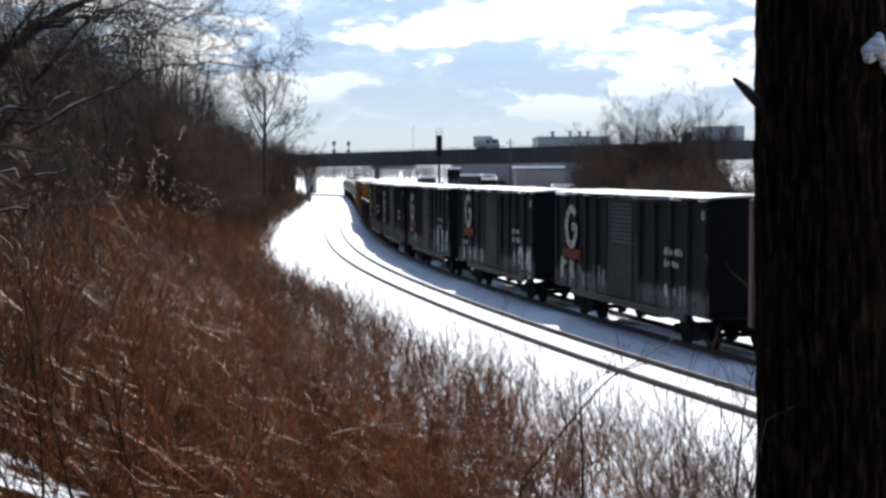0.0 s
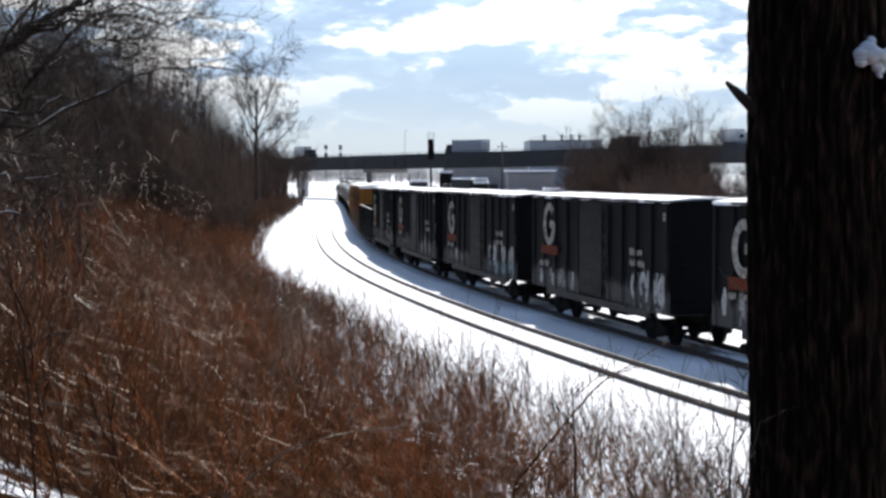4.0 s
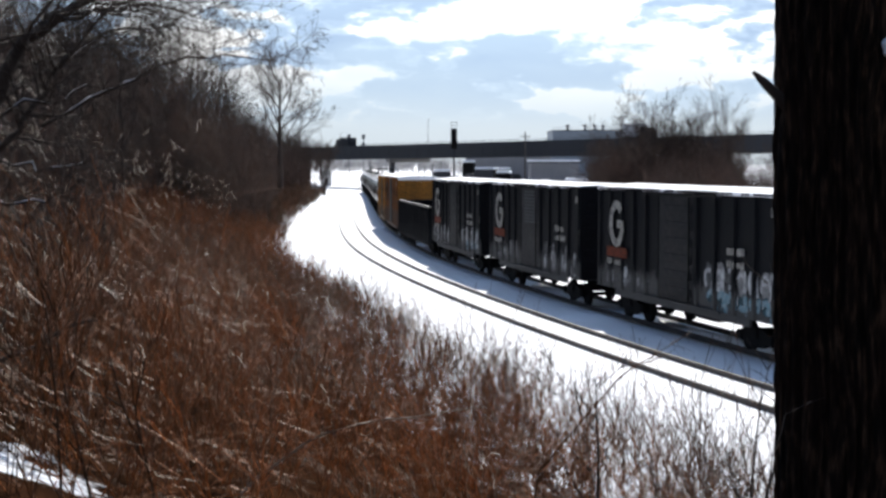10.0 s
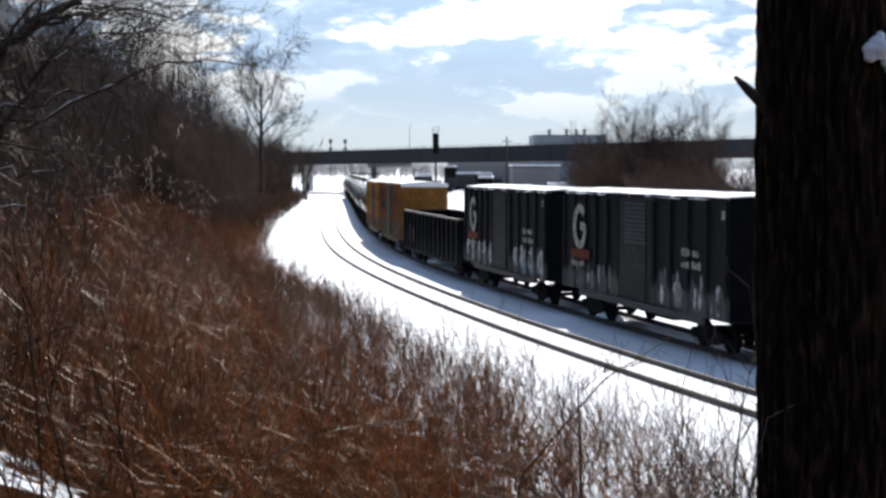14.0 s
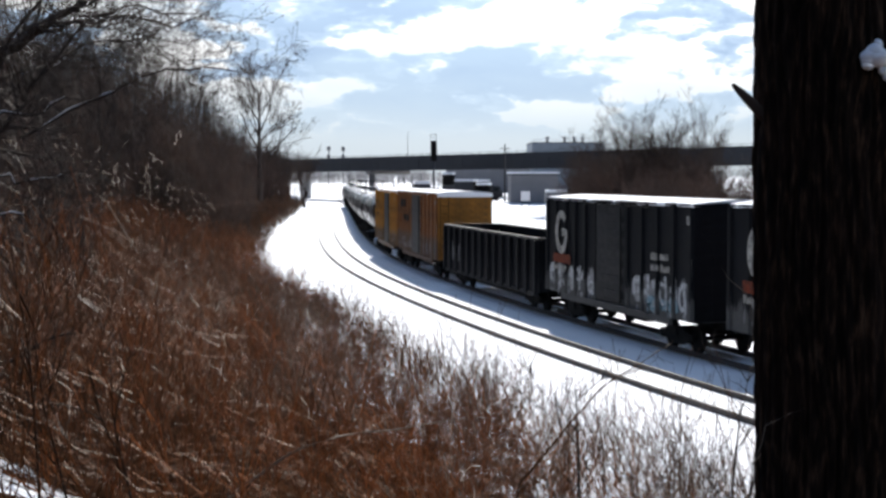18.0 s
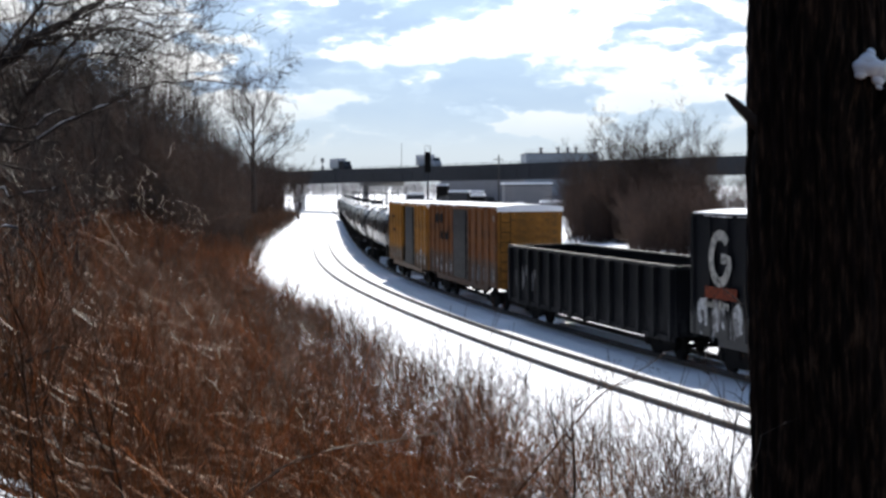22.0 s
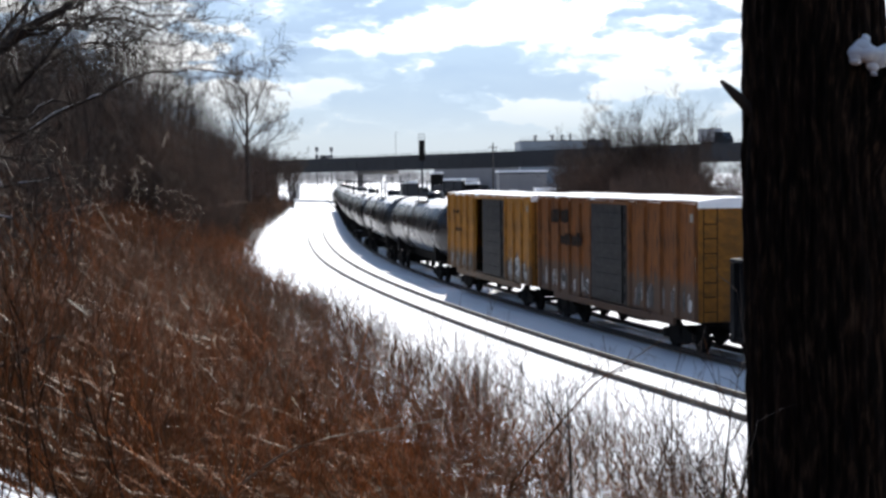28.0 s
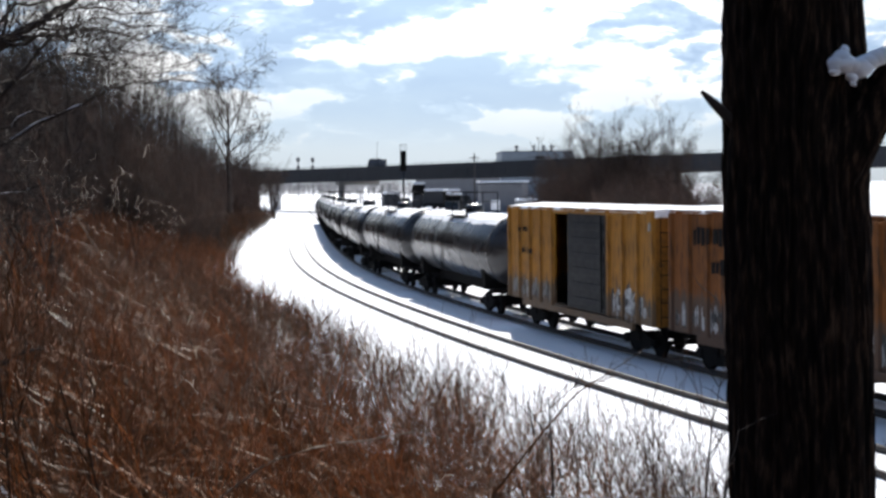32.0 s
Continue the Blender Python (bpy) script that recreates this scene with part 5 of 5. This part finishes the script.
def brush_spots(clumps, per, s0, s1, u0, u1, seed, near=5.0, wide=0.16):
    """Clumps of stems scattered over a stretch of the bank, taller inside than at its edge."""
    rng = np.random.default_rng(seed)
    s, u = rng.uniform(s0, s1, clumps), rng.uniform(u0, u1, clumps)
    x, y, _ = on_line(s, u)
    size = rng.uniform(0.62, 1.15, clumps) * (0.72 + 0.28 * smooth(u0, u0 + 3, u))
    ok = (np.hypot(x, y) > near) & (y > 2) & in_sight(x, y) & (np.hypot(x - 1.1, y - 3.95) > 1.2)
    ok &= (x < -0.4) | (np.hypot(x, y) > 8.6)
    ok &= (np.hypot(x + 2.6, y - 7.3) > 0.7) | (rng.uniform(0, 1, clumps) < 0.45)
    x, y, size = x[ok], y[ok], size[ok]
    size = np.where((np.hypot(x, y) < 10.5) & (x > -0.8), size * 0.9, size)
    a = rng.uniform(0, 2 * np.pi, (len(x), per))
    rad = np.abs(rng.normal(0, wide, (len(x), per)))
    px, py = (x[:, None] + np.cos(a) * rad).ravel(), (y[:, None] + np.sin(a) * rad).ravel()
    return np.stack([px, py, ground_z(px, py) - 0.04, np.repeat(size, per), a.ravel()], 1)


def wood_side(spots, limit):
    """Only the spots on the wood's side of a straight line."""
    return spots[spots[:, 0] < limit * spots[:, 1]]


make_shrubs("brush", "dense leafless red-brown brush on the snowy bank", brush_spots(1180, 5, -40, 14, 14.0, 22.5, 1, 6.0), 1.25, STEMS, 1, thick=0.0046, lean=0.6, crook=0.24, per=(7, 2), k=6, angle=0.75, share=(0.25, 0.55))
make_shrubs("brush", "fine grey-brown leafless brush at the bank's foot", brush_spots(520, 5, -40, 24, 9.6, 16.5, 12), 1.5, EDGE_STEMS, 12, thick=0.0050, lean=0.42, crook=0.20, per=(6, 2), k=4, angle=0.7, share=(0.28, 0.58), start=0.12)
# upper bank: red-brown brush too, its shade put into a darker stem colour
make_shrubs("brush", "leafless brush on the upper bank, shade put into its dark brown", brush_spots(700, 6, -32, 20, 20, 33, 7, 8.0), 1.4, EDGE_STEMS, 7, thick=0.0055, lean=0.55, crook=0.24, per=(6, 1), k=4)
make_shrubs("brush", "leafless red-brown brush along the foot of the bank", brush_spots(1200, 5, 8, 75, 9.8, 26, 2), 1.6, STEMS, 2, thick=0.011, lean=0.5, per=(5, 0), k=4)
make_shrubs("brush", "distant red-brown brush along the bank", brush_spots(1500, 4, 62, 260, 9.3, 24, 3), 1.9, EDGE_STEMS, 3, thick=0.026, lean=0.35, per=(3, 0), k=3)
make_shrubs("thicket", "dark leafless thicket below the bare trees", brush_spots(900, 4, -10, 120, 19, 40, 4, 12.0), 4.2, TWIG_GREY, 4, thick=0.015, lean=0.45, per=(9, 0), k=4)
make_shrubs("undergrowth", "tangled dark undergrowth under the old tree", brush_spots(520, 5, -6, 40, 20.5, 34, 13, 15.0), 2.8, TWIG_GREY, 13, thick=0.010, lean=0.6, crook=0.30, per=(8, 2), k=6, droop=0.02)
make_shrubs("saplings", "crowded grey saplings of the wood's edge", wood_side(brush_spots(520, 3, 45, 140, 17, 42, 8, 22.0), -0.178), 12.0, TWIG_GREY, 8, thick=0.024, lean=0.16, crook=0.10, per=(8, 1), k=4, low=0.5)
make_shrubs("far_wood", "dark leafless wood in the distance", brush_spots(420, 4, 140, 330, 12.5, 42, 9, 60.0), 8.2, FAR_TWIG, 9, thick=0.05, lean=0.16, crook=0.1, per=(9, 0), k=3, low=0.5)
make_shrubs("saplings", "young grey saplings along the wood's sunny edge", wood_side(brush_spots(380, 4, 58, 135, 11.5, 19, 18, 22.0), -0.140), 7.4, TWIG_GREY, 18, thick=0.018, lean=0.2, crook=0.12, per=(8, 1), k=4, low=0.4)
make_shrubs("pale_stems", "thin pale stems standing in the red brush", brush_spots(330, 4, -26, 10, 12.5, 19.5, 28, 8.0), 1.25, PALE_STEMS, 28, thick=0.0030, lean=0.5, crook=0.28, per=(4, 1))
# near-white twigs lifted into the thicket as painted sun highlights and snow
lifted = brush_spots(2100, 1, -12, 50, 18, 34, 10, 16.0)
lifted[:, 2] += np.random.default_rng(3).uniform(0.0, 3.2, len(lifted))
make_shrubs("pale_twigs", "pale twigs in the thicket, sun glints and snow in their colour", lifted, 0.42, DRY_GLINT, 11, thick=0.0042, lean=2.6, crook=0.5, per=(2, 0), droop=0.08)
lifted = brush_spots(900, 1, 30, 90, 13, 30, 14, 30.0)
lifted[:, 2] += np.random.default_rng(4).uniform(0.6, 3.4, len(lifted))
make_shrubs("pale_twigs", "pale twigs at the foot of the wood, sun glints in their colour", lifted, 0.6, DRY_GLINT, 15, thick=0.008, lean=2.0, crook=0.5, per=(2, 0), droop=0.05)
# pale strokes in place of sun glints on the brush
lifted = brush_spots(1500, 1, -36, 20, 12.5, 30, 5, 6.5)
lifted[:, 2] += np.random.default_rng(6).uniform(0.6, 1.35, len(lifted))
make_shrubs("dry_stalks", "short bent dry twigs among the brush, sun glints in their colour", lifted, 0.26, DRY_GLINT, 5, thick=0.0026, lean=1.2, crook=0.5, per=(1, 0), k=6, low=0.25)


def wedge_spots(f0, f1, y0, y1, count, per, seed, size):
    """Clumps between two bearings and two distances beyond the train."""
    rng = np.random.default_rng(seed)
    y = rng.uniform(y0, y1, count)
    x = rng.uniform(f0, f1, count) * y
    a = rng.uniform(0, 2 * np.pi, (count, per))
    px, py = (x[:, None] + np.cos(a) * 0.3).ravel(), (y[:, None] + np.sin(a) * 0.3).ravel()
    return np.stack([px, py, ground_z(px, py) - 0.05, np.repeat(size * rng.uniform(0.7, 1.1, count), per), a.ravel()], 1)


make_shrubs("far_thicket", "dense brown thicket beyond the railway", wedge_spots(0.098, 0.192, 144, 180, 520, 4, 6, 1.0), 6.6, FAR_TWIG, 6, thick=0.034, lean=0.22, crook=0.12, per=(11, 0), k=4, low=0.45)
make_shrubs("far_thicket", "low brown thicket on the snow beyond the train", wedge_spots(0.140, 0.196, 112, 150, 300, 4, 16, 1.0), 5.2, FAR_TWIG, 16, thick=0.026, lean=0.3, crook=0.14, per=(11, 0), k=4, low=0.45)
make_shrubs("far_thicket", "scattered thin shrubs on the snowy slope beyond the train", wedge_spots(0.190, 0.25, 112, 200, 210, 3, 19, 1.1), 3.6, FAR_TWIG, 19, thick=0.024, lean=0.4, crook=0.18, per=(11, 0), k=4, low=0.4)
# tree line added in place of pale haze under the overpass
make_shrubs("mist_wood", "added line of bare trees beyond the overpass, haze in their pale colour", wedge_spots(-0.13, 0.0, 640, 700, 300, 3, 23, 1.0), 6.5, HAZE_TWIG, 23, thick=0.09, lean=0.2, crook=0.1, per=(7, 0), k=3, low=0.5)


def make_fallen_branch(label, line, r, stem_mat, twig_mat, seed, kids=(9, 2), reach=0.42):
    ob = thing("fallen_branch", label, "branch")
    rng = np.random.default_rng(seed)
    pts = crooked(line, rng, 0.04, 2)
    n = len(pts)
    rad = [r * (1 - 0.8 * i / (n - 1)) for i in range(n)]
    fine = [[(np.array(pts), np.array(rad))], [], []]
    part("stem", sweep(fine[0], 7, stem_mat, "stem"), None, ob)
    children(fine, rng, 0, 3, pts, rad, reach, kids, 0.45, 0.2, 0.2, 0.0016)
    for tw in fine[1] + fine[2]:
        part("side_twig", sweep([tw], 4, twig_mat, "side_twig"), None, ob)


make_fallen_branch("pale bare fallen branch lying over the brush", ((-1.35, 6.6, 3.35), (-1.22, 6.9, 3.62), (-0.82, 7.0, 3.90), (-0.56, 7.0, 3.99), (-0.25, 7.05, 4.04), (0.09, 7.1, 4.08)), 0.010, PALE_STEMS, PALE_STEMS, 21, (6, 1), 0.36)
make_fallen_branch("thick grey broken branch caught in the brush", ((-3.0, 8.3, 4.08), (-2.56, 8.2, 4.27), (-2.38, 8.2, 4.345), (-2.18, 8.2, 4.42)), 0.017, WOOD_LEFT, WOOD_LEFT, 22, (2, 0), 0.2)
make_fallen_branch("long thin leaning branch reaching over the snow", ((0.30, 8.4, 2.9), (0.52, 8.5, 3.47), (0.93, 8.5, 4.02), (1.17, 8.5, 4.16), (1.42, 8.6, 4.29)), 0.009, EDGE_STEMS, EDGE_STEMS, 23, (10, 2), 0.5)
make_fallen_branch("thin pale twig with a curled tip before the trunk", ((0.74, 3.5, 4.40), (0.80, 3.55, 4.60), (0.845, 3.6, 4.68), (0.94, 3.6, 4.73)), 0.0022, WOOD_LEFT, PALE_STEMS, 24, (2, 0), 0.08)
for k, (x, y, h) in enumerate(((1.52, 8.0, 1.9), (0.9, 9.4, 1.5), (1.95, 9.6, 1.7), (-1.86, 6.3, 1.5), (-1.72, 6.4, 1.1), (-1.35, 6.2, 1.0))):
    make_tree("sapling", "thin dark leafless sapling standing in the brush", 90 + k, h, pose(x, y, z_at(x, y) - 0.05, 0, 6 + 4 * (k > 2), 40 * k), kids=(8, 4, 2) if k < 3 else (3, 2, 1), spread=0.5 if k < 3 else 0.25, levels=3, trunk_r=0.016 if k < 3 else 0.008, upright=0.6, mat=None if k < 3 else EDGE_STEMS)


# ---- beyond the tracks: masts, sheds, traffic ----
def make_signal_mast():
    m = thing("signal_mast", "tall dark railway signal mast with railed top", "signal", pose(-2.25, 300, z_at(-2.25, 300)))
    part("pole", Shape().tube([(0, 0, 0), (0, 0, 8.2)], 0.22, 10), GIRDER, m)
    part("target", Shape().box(-0.66, 0.66, -0.4, 0.4, 8.2, 12.6, 0.12), UNDER, m)
    for i in range(3):
        part("lens_hood", Shape().tube([(0, -0.4, 9.0 + i * 1.3), (0, -0.75, 9.0 + i * 1.3)], 0.3, 12), UNDER, m)
    cage = Shape()
    for x in (-0.6, 0.6):
        for y in (-0.4, 0.4):
            cage.tube([(x, y, 12.6), (x * 1.1, y, 13.9)], 0.05, 6)
    for z in (13.2, 13.9):
        cage.tube([(-0.66, -0.4, z), (0.66, -0.4, z), (0.66, 0.4, z), (-0.66, 0.4, z), (-0.66, -0.4, z)], 0.05, 6)
    part("top_railing", cage, GIRDER, m)


def make_twin_signal(x, y):
    z = z_at(x, y)
    m = thing("signal_post", "two-headed railway signal on a thin post", "signal", pose(x, y, z), group="signals beyond the overpass")
    part("pole", Shape().tube([(0, 0, 0), (0, 0, 14.7)], 0.11, 8), GIRDER, m)
    for k in (11.7, 14.0):
        head = part("signal_head", Shape().box(-0.5, 0.5, -0.25, 0.15, k - 0.65, k + 0.65, 0.1), GREYWALL, m)
        part("lens_hood", Shape().tube([(0, -0.25, k), (0, -0.6, k)], 0.22, 10), GREYWALL, head)


def make_lamp_post(m, h):
    p = thing("street_lamp", "thin tall street lamp post on the overpass", "street lamp", m, group="street lamps")
    part("pole", Shape().tube([(0, 0, 0), (0, 0, h * 0.9), (0.3, 0, h)], [0.07, 0.05, 0.04], 8), GREYWALL, p)
    part("lamp_head", Shape().box(0.2, 0.7, -0.1, 0.1, h - 0.04, h + 0.05, 0.02), GREYWALL, p)


def make_building(name, label, x0, x1, y0, y1, top, wall, bays, snow=0.25):
    z = z_at((x0 + x1) / 2, y0) - 0.3
    b = thing(name, label, "building", pose(x0, y0, z))
    w, d, h = x1 - x0, y1 - y0, top - z
    part("wall", Shape().box(0, w, 0, d, 0, h), wall, b)
    part("roof", Shape().box(-0.3, w + 0.3, -0.3, d + 0.3, h + 0.004, h + 0.25, 0.05), GIRDER, b)
    if snow:
        part("roof_snow", Shape().box(-0.25, w + 0.25, -0.25, d + 0.25, h + 0.254, h + 0.254 + snow, 0.1), SNOW, b)
    for i in range(bays):
        x = w * (i + 0.5) / bays
        part("window", Shape().box(x - w / bays * 0.3, x + w / bays * 0.3, -0.05, 0.02, h * 0.55, h * 0.8), DARKGLASS, b)
    return b, w, d, h


make_signal_mast()
for x in (-33.4, -29.2):
    make_twin_signal(x, 402)
make_lamp_post(bridge_pose(-27.5, 13.3, 0.0), 7.0)
make_lamp_post(bridge_pose(30.4, 13.3, 0.0), 6.0)
pole = thing("utility_pole", "weathered wooden utility pole with a crossarm", "utility pole", pose(11.8, 270, z_at(11.8, 270)))
part("pole", Shape().tube([(0, 0, 0), (0, 0, 11.2)], [0.17, 0.12], 8), TIE, pole)
part("crossarm", Shape().box(-1.0, 1.0, -0.07, 0.07, 10.2, 10.36), TIE, pole)
make_building("warehouse", "long plain grey warehouse behind the overpass", 0.5, 24, 385, 410, 7.4, GREYWALL, 0, 0)
make_building("shed", "low grey shed with thick snow on its roof", 12.4, 21.2, 258, 270, 5.25, GREYWALL, 0, 0.4)
roofed, w, d, h = make_building("factory", "blue-grey flat-roofed factory with roof vents, beyond the overpass", 28.6, 52, 450, 480, 15.6, FACTORY, 7, 0)
for x in (5.0, 10.6, 13.8, 16.4):
    v = part("roof_vent", Shape().tube([(x, 3, h + 0.25), (x, 3, h + 1.5)], 0.45, 10), GREYWALL, roofed)
    part("cap", Shape().tube([(x, 3, h + 1.55), (x, 3, h + 1.75), (x, 3, h + 2.1)], [0.8, 0.8, 0.3], 10), GREYWALL, v)
rail = Shape()
for i in range(12):
    rail.tube([(i * 2.0, 0.1, h + 0.25), (i * 2.0, 0.1, h + 1.1)], 0.06, 5)
rail.tube([(0, 0.1, h + 1.1), (22, 0.1, h + 1.1)], 0.08, 5)
part("roof_railing", rail, BOXWHITE, roofed)
hut = thing("signal_hut", "small grey signal hut with snow on its roof", "hut", pose(-38.2, 384, z_at(-38.2, 384) - 0.1))
part("wall", Shape().box(-1.4, 1.4, -1.4, 1.4, 0, 4.2, 0.03), BOXWHITE, hut)
part("roof_snow", Shape().box(-1.6, 1.6, -1.6, 1.6, 4.204, 4.65, 0.15), SNOW, hut)
part("door", Shape().box(-0.45, 0.45, -1.46, -1.404, 0.1, 2.1), GIRDER, hut)
sign = thing("notice_board", "white notice board on two posts in the snow", "sign", pose(12.6, 215, z_at(12.6, 215)))
part("panel", Shape().box(-0.7, 0.7, -0.05, 0.05, 2.2, 3.7, 0.02), BOXWHITE, sign)
for x in (-0.55, 0.55):
    part("post", Shape().tube([(x, 0.06, 0), (x, 0.06, 3.6)], 0.05, 6), GIRDER, sign)


for k, x in enumerate((-12.4, -11.0, -9.6, -7.6, -5.4)):
    y = 338 - 3 * k
    pl = thing("fence_post", "thin tall post standing in the snow", "post", pose(x, y, z_at(x, y)), group="posts beyond the overpass", data=Shape().tube([(0, 0, 0), (0, 0, 5.5)], 0.12, 6).mesh("fence_post", GIRDER))


def wheel_shape(r, w):
    return Shape().tube([(0, -w / 2, 0), (0, w / 2, 0)], r, 14).mesh("wheel", RUBBER)


TRUCK_WHEEL, CAR_WHEEL = wheel_shape(0.5, 0.3), wheel_shape(0.34, 0.22)


def make_truck(label, length, height, box_mat, cab_mat, at, snowy=False, group=""):
    """A box truck, nose towards +x, origin on the road under its middle."""
    t = thing("truck", label, "truck", at, group=group)
    h = length / 2
    part("cargo_box", Shape().box(-h, h - 2.6, -1.25, 1.25, 1.1, height, 0.05), box_mat, t)
    cab = part("cab", Shape().prism([(h - 2.5, 0.6), (h, 0.6), (h, 1.6), (h - 0.35, 2.0), (h - 0.7, 2.85), (h - 2.5, 2.9)], "y", -1.15, 1.15), cab_mat, t)
    part("windscreen", Shape().prism([(h - 0.34, 2.03), (h - 0.68, 2.80), (h - 0.65, 2.82), (h - 0.31, 2.05)], "y", -1.0, 1.0), DARKGLASS, cab)
    part("side_window", Shape().box(h - 1.9, h - 0.95, -1.17, -1.152, 1.9, 2.6), DARKGLASS, cab)
    part("chassis", Shape().box(-h + 0.2, h - 2.4, -0.5, 0.5, 0.6, 1.096), UNDER, t)
    for x in ((-h + 1.2), (-h + 2.4), h - 1.3):
        for y in (-1.0, 1.0):
            part("wheel", TRUCK_WHEEL, None, t, at=pose(x, y, 0.5))
    if snowy:
        part("roof_snow", Shape().box(-h + 0.03, h - 2.63, -1.22, 1.22, height + 0.004, height + 0.5, 0.15), SNOW, t)
    return t


def make_car(label, mat, at):
    c = thing("car", label, "car", at, group="traffic on the overpass")
    part("body", Shape().prism([(-2.2, 0.35), (2.2, 0.35), (2.25, 0.8), (1.2, 1.0), (0.6, 1.62), (-1.9, 1.68), (-2.25, 1.0)], "y", -0.9, 0.9), mat, c)
    part("side_window", Shape().box(-1.7, 0.6, -0.92, -0.902, 1.02, 1.5), DARKGLASS, c)
    for x in (-1.4, 1.4):
        for y in (-0.8, 0.8):
            part("wheel", CAR_WHEEL, None, c, at=pose(x, y, 0.34))
    return c


for x, y, l, h, turn, mat, lab in ((-3.4, 286, 6.0, 3.7, 8, GIRDER, "dark parked box truck with snow on its roof"), (1.2, 300, 5.2, 5.0, 80, UNDER, "tall dark parked truck seen from behind"), (3.0, 280, 7.0, 3.6, 176, GIRDER, "dark parked box truck with a snowy roof"), (7.0, 284, 5.0, 3.4, 75, CONCRETE, "beige parked box truck in the yard"), (8.6, 272, 5.4, 3.7, 20, UNDER, "black parked truck with rounded load"), (21.0, 236, 7.5, 2.9, 4, GREYWALL, "low grey parked trailer truck with snow on top")):
    make_truck(lab, l, h, mat, GIRDER, pose(x, y, z_at(x, y), 0, 0, turn), True, "trucks parked beyond the railway")
make_truck("dark parked truck facing the line, snow on its roof", 6.0, 3.9, UNDER, GIRDER, pose(6.7, 238, z_at(6.7, 238), 0, 0, 262), snowy=True)
for k, (x, y, r) in enumerate(((15.6, 206, 1.6), (17.4, 204, 1.9), (19.0, 203, 1.5), (13.4, 196, 1.2), (22.5, 196, 1.7))):
    pile = thing("snow_pile", "ploughed grey-white pile of snow", "snow pile", pose(x, y, z_at(x, y)), group="ploughed snow piles", data=lump([(r * 0.55 * i, 0.3 * math.sin(2.1 * i + k), -0.42 * r + 0.12 * math.sin(1.7 * i), r * (0.95 - 0.05 * abs(i))) for i in range(-5, 6)], SNOW, "snow_pile", k, 0.10))
    blend(pile, 0.14)

# traffic on the overpass: thing, place along it at its time, metres a second, lane, road height
TRAFFIC = []


def on_bridge(vehicle, d0, t0, speed, lane):
    TRAFFIC.append((vehicle, d0, t0, speed, lane))


NEAR_LANE, FAR_LANE = 4.0, 9.5
on_bridge(make_truck("white box truck driving over the overpass", 6.4, 3.6, BOXWHITE, BOXWHITE, None, group="traffic on the overpass"), 12.1, 0.0, 18.2, NEAR_LANE)
on_bridge(make_truck("long white trailer truck on the overpass", 13.4, 3.9, BOXWHITE, GIRDER, None, group="traffic on the overpass"), 19.0, 3.0, -17.7, FAR_LANE)
on_bridge(make_truck("dark box truck crossing the overpass", 6.6, 3.3, GIRDER, GIRDER, None, group="traffic on the overpass"), 14.5, 6.0, -18.3, FAR_LANE)
on_bridge(make_truck("white box truck crossing the overpass", 7.4, 3.7, BOXWHITE, GIRDER, None, group="traffic on the overpass"), 16.8, 8.0, 18.8, NEAR_LANE)
on_bridge(make_truck("white box truck on the overpass", 6.6, 3.6, BOXWHITE, BOXWHITE, None, group="traffic on the overpass"), -43.3, 20.0, 19.35, NEAR_LANE)
on_bridge(make_truck("pale box truck on the overpass", 6.4, 3.6, BOXWHITE, GIRDER, None, group="traffic on the overpass"), -40.5, 22.0, 20.4, NEAR_LANE)
on_bridge(make_car("grey car driving over the overpass", GREYWALL, None), -43.9, 28.0, 21.5, NEAR_LANE)
on_bridge(make_truck("small grey van on the overpass", 4.6, 2.7, GREYWALL, GREYWALL, None, group="traffic on the overpass"), 12.0, 30.0, -17.3, FAR_LANE)


# ---- how the train and the traffic move ----
def train_s(t):
    """How far the train's zero mark is along the line."""
    k = (t - 16) / 16
    return ((((((2.291 * k + 0.728) * k - 3.229) * k - 1.179) * k + 1.743) * k - 52.951) * k) - 10.037


def motions():
    for car, mid in TRAIN:
        rows = []
        for i in range(33):
            s = mid + train_s(float(i))
            x, y, z = on_line(s)
            rows.append((float(i), pose(float(x), float(y), float(z), 0, 0, 90 - math.degrees(heading(s)))))
        walk(car, rows)
        if mid > 110:
            continue
        turns = [(t, (train_s(t) - train_s(0.0)) / 0.42) for t in (i * 0.16 for i in range(201))]
        for w in [o for o in car.children_recursive if o.name.startswith("wheelset")]:
            x = w.location.x
            walk(w, [(t, pose(x, 0, 0.42, 0, math.degrees(a), 0)) for t, a in turns])
    for vehicle, d0, t0, speed, lane in TRAFFIC:
        rows = []
        for t in (0.0, 8.0, 16.0, 24.0, 32.0):
            rows.append((t, bridge_pose(d0 + (t - t0) * speed, lane, 0.02) @ pose(0, 0, 0, 0, math.degrees(-0.0062), 0 if speed > 0 else 180)))
        walk(vehicle, rows)


motions()
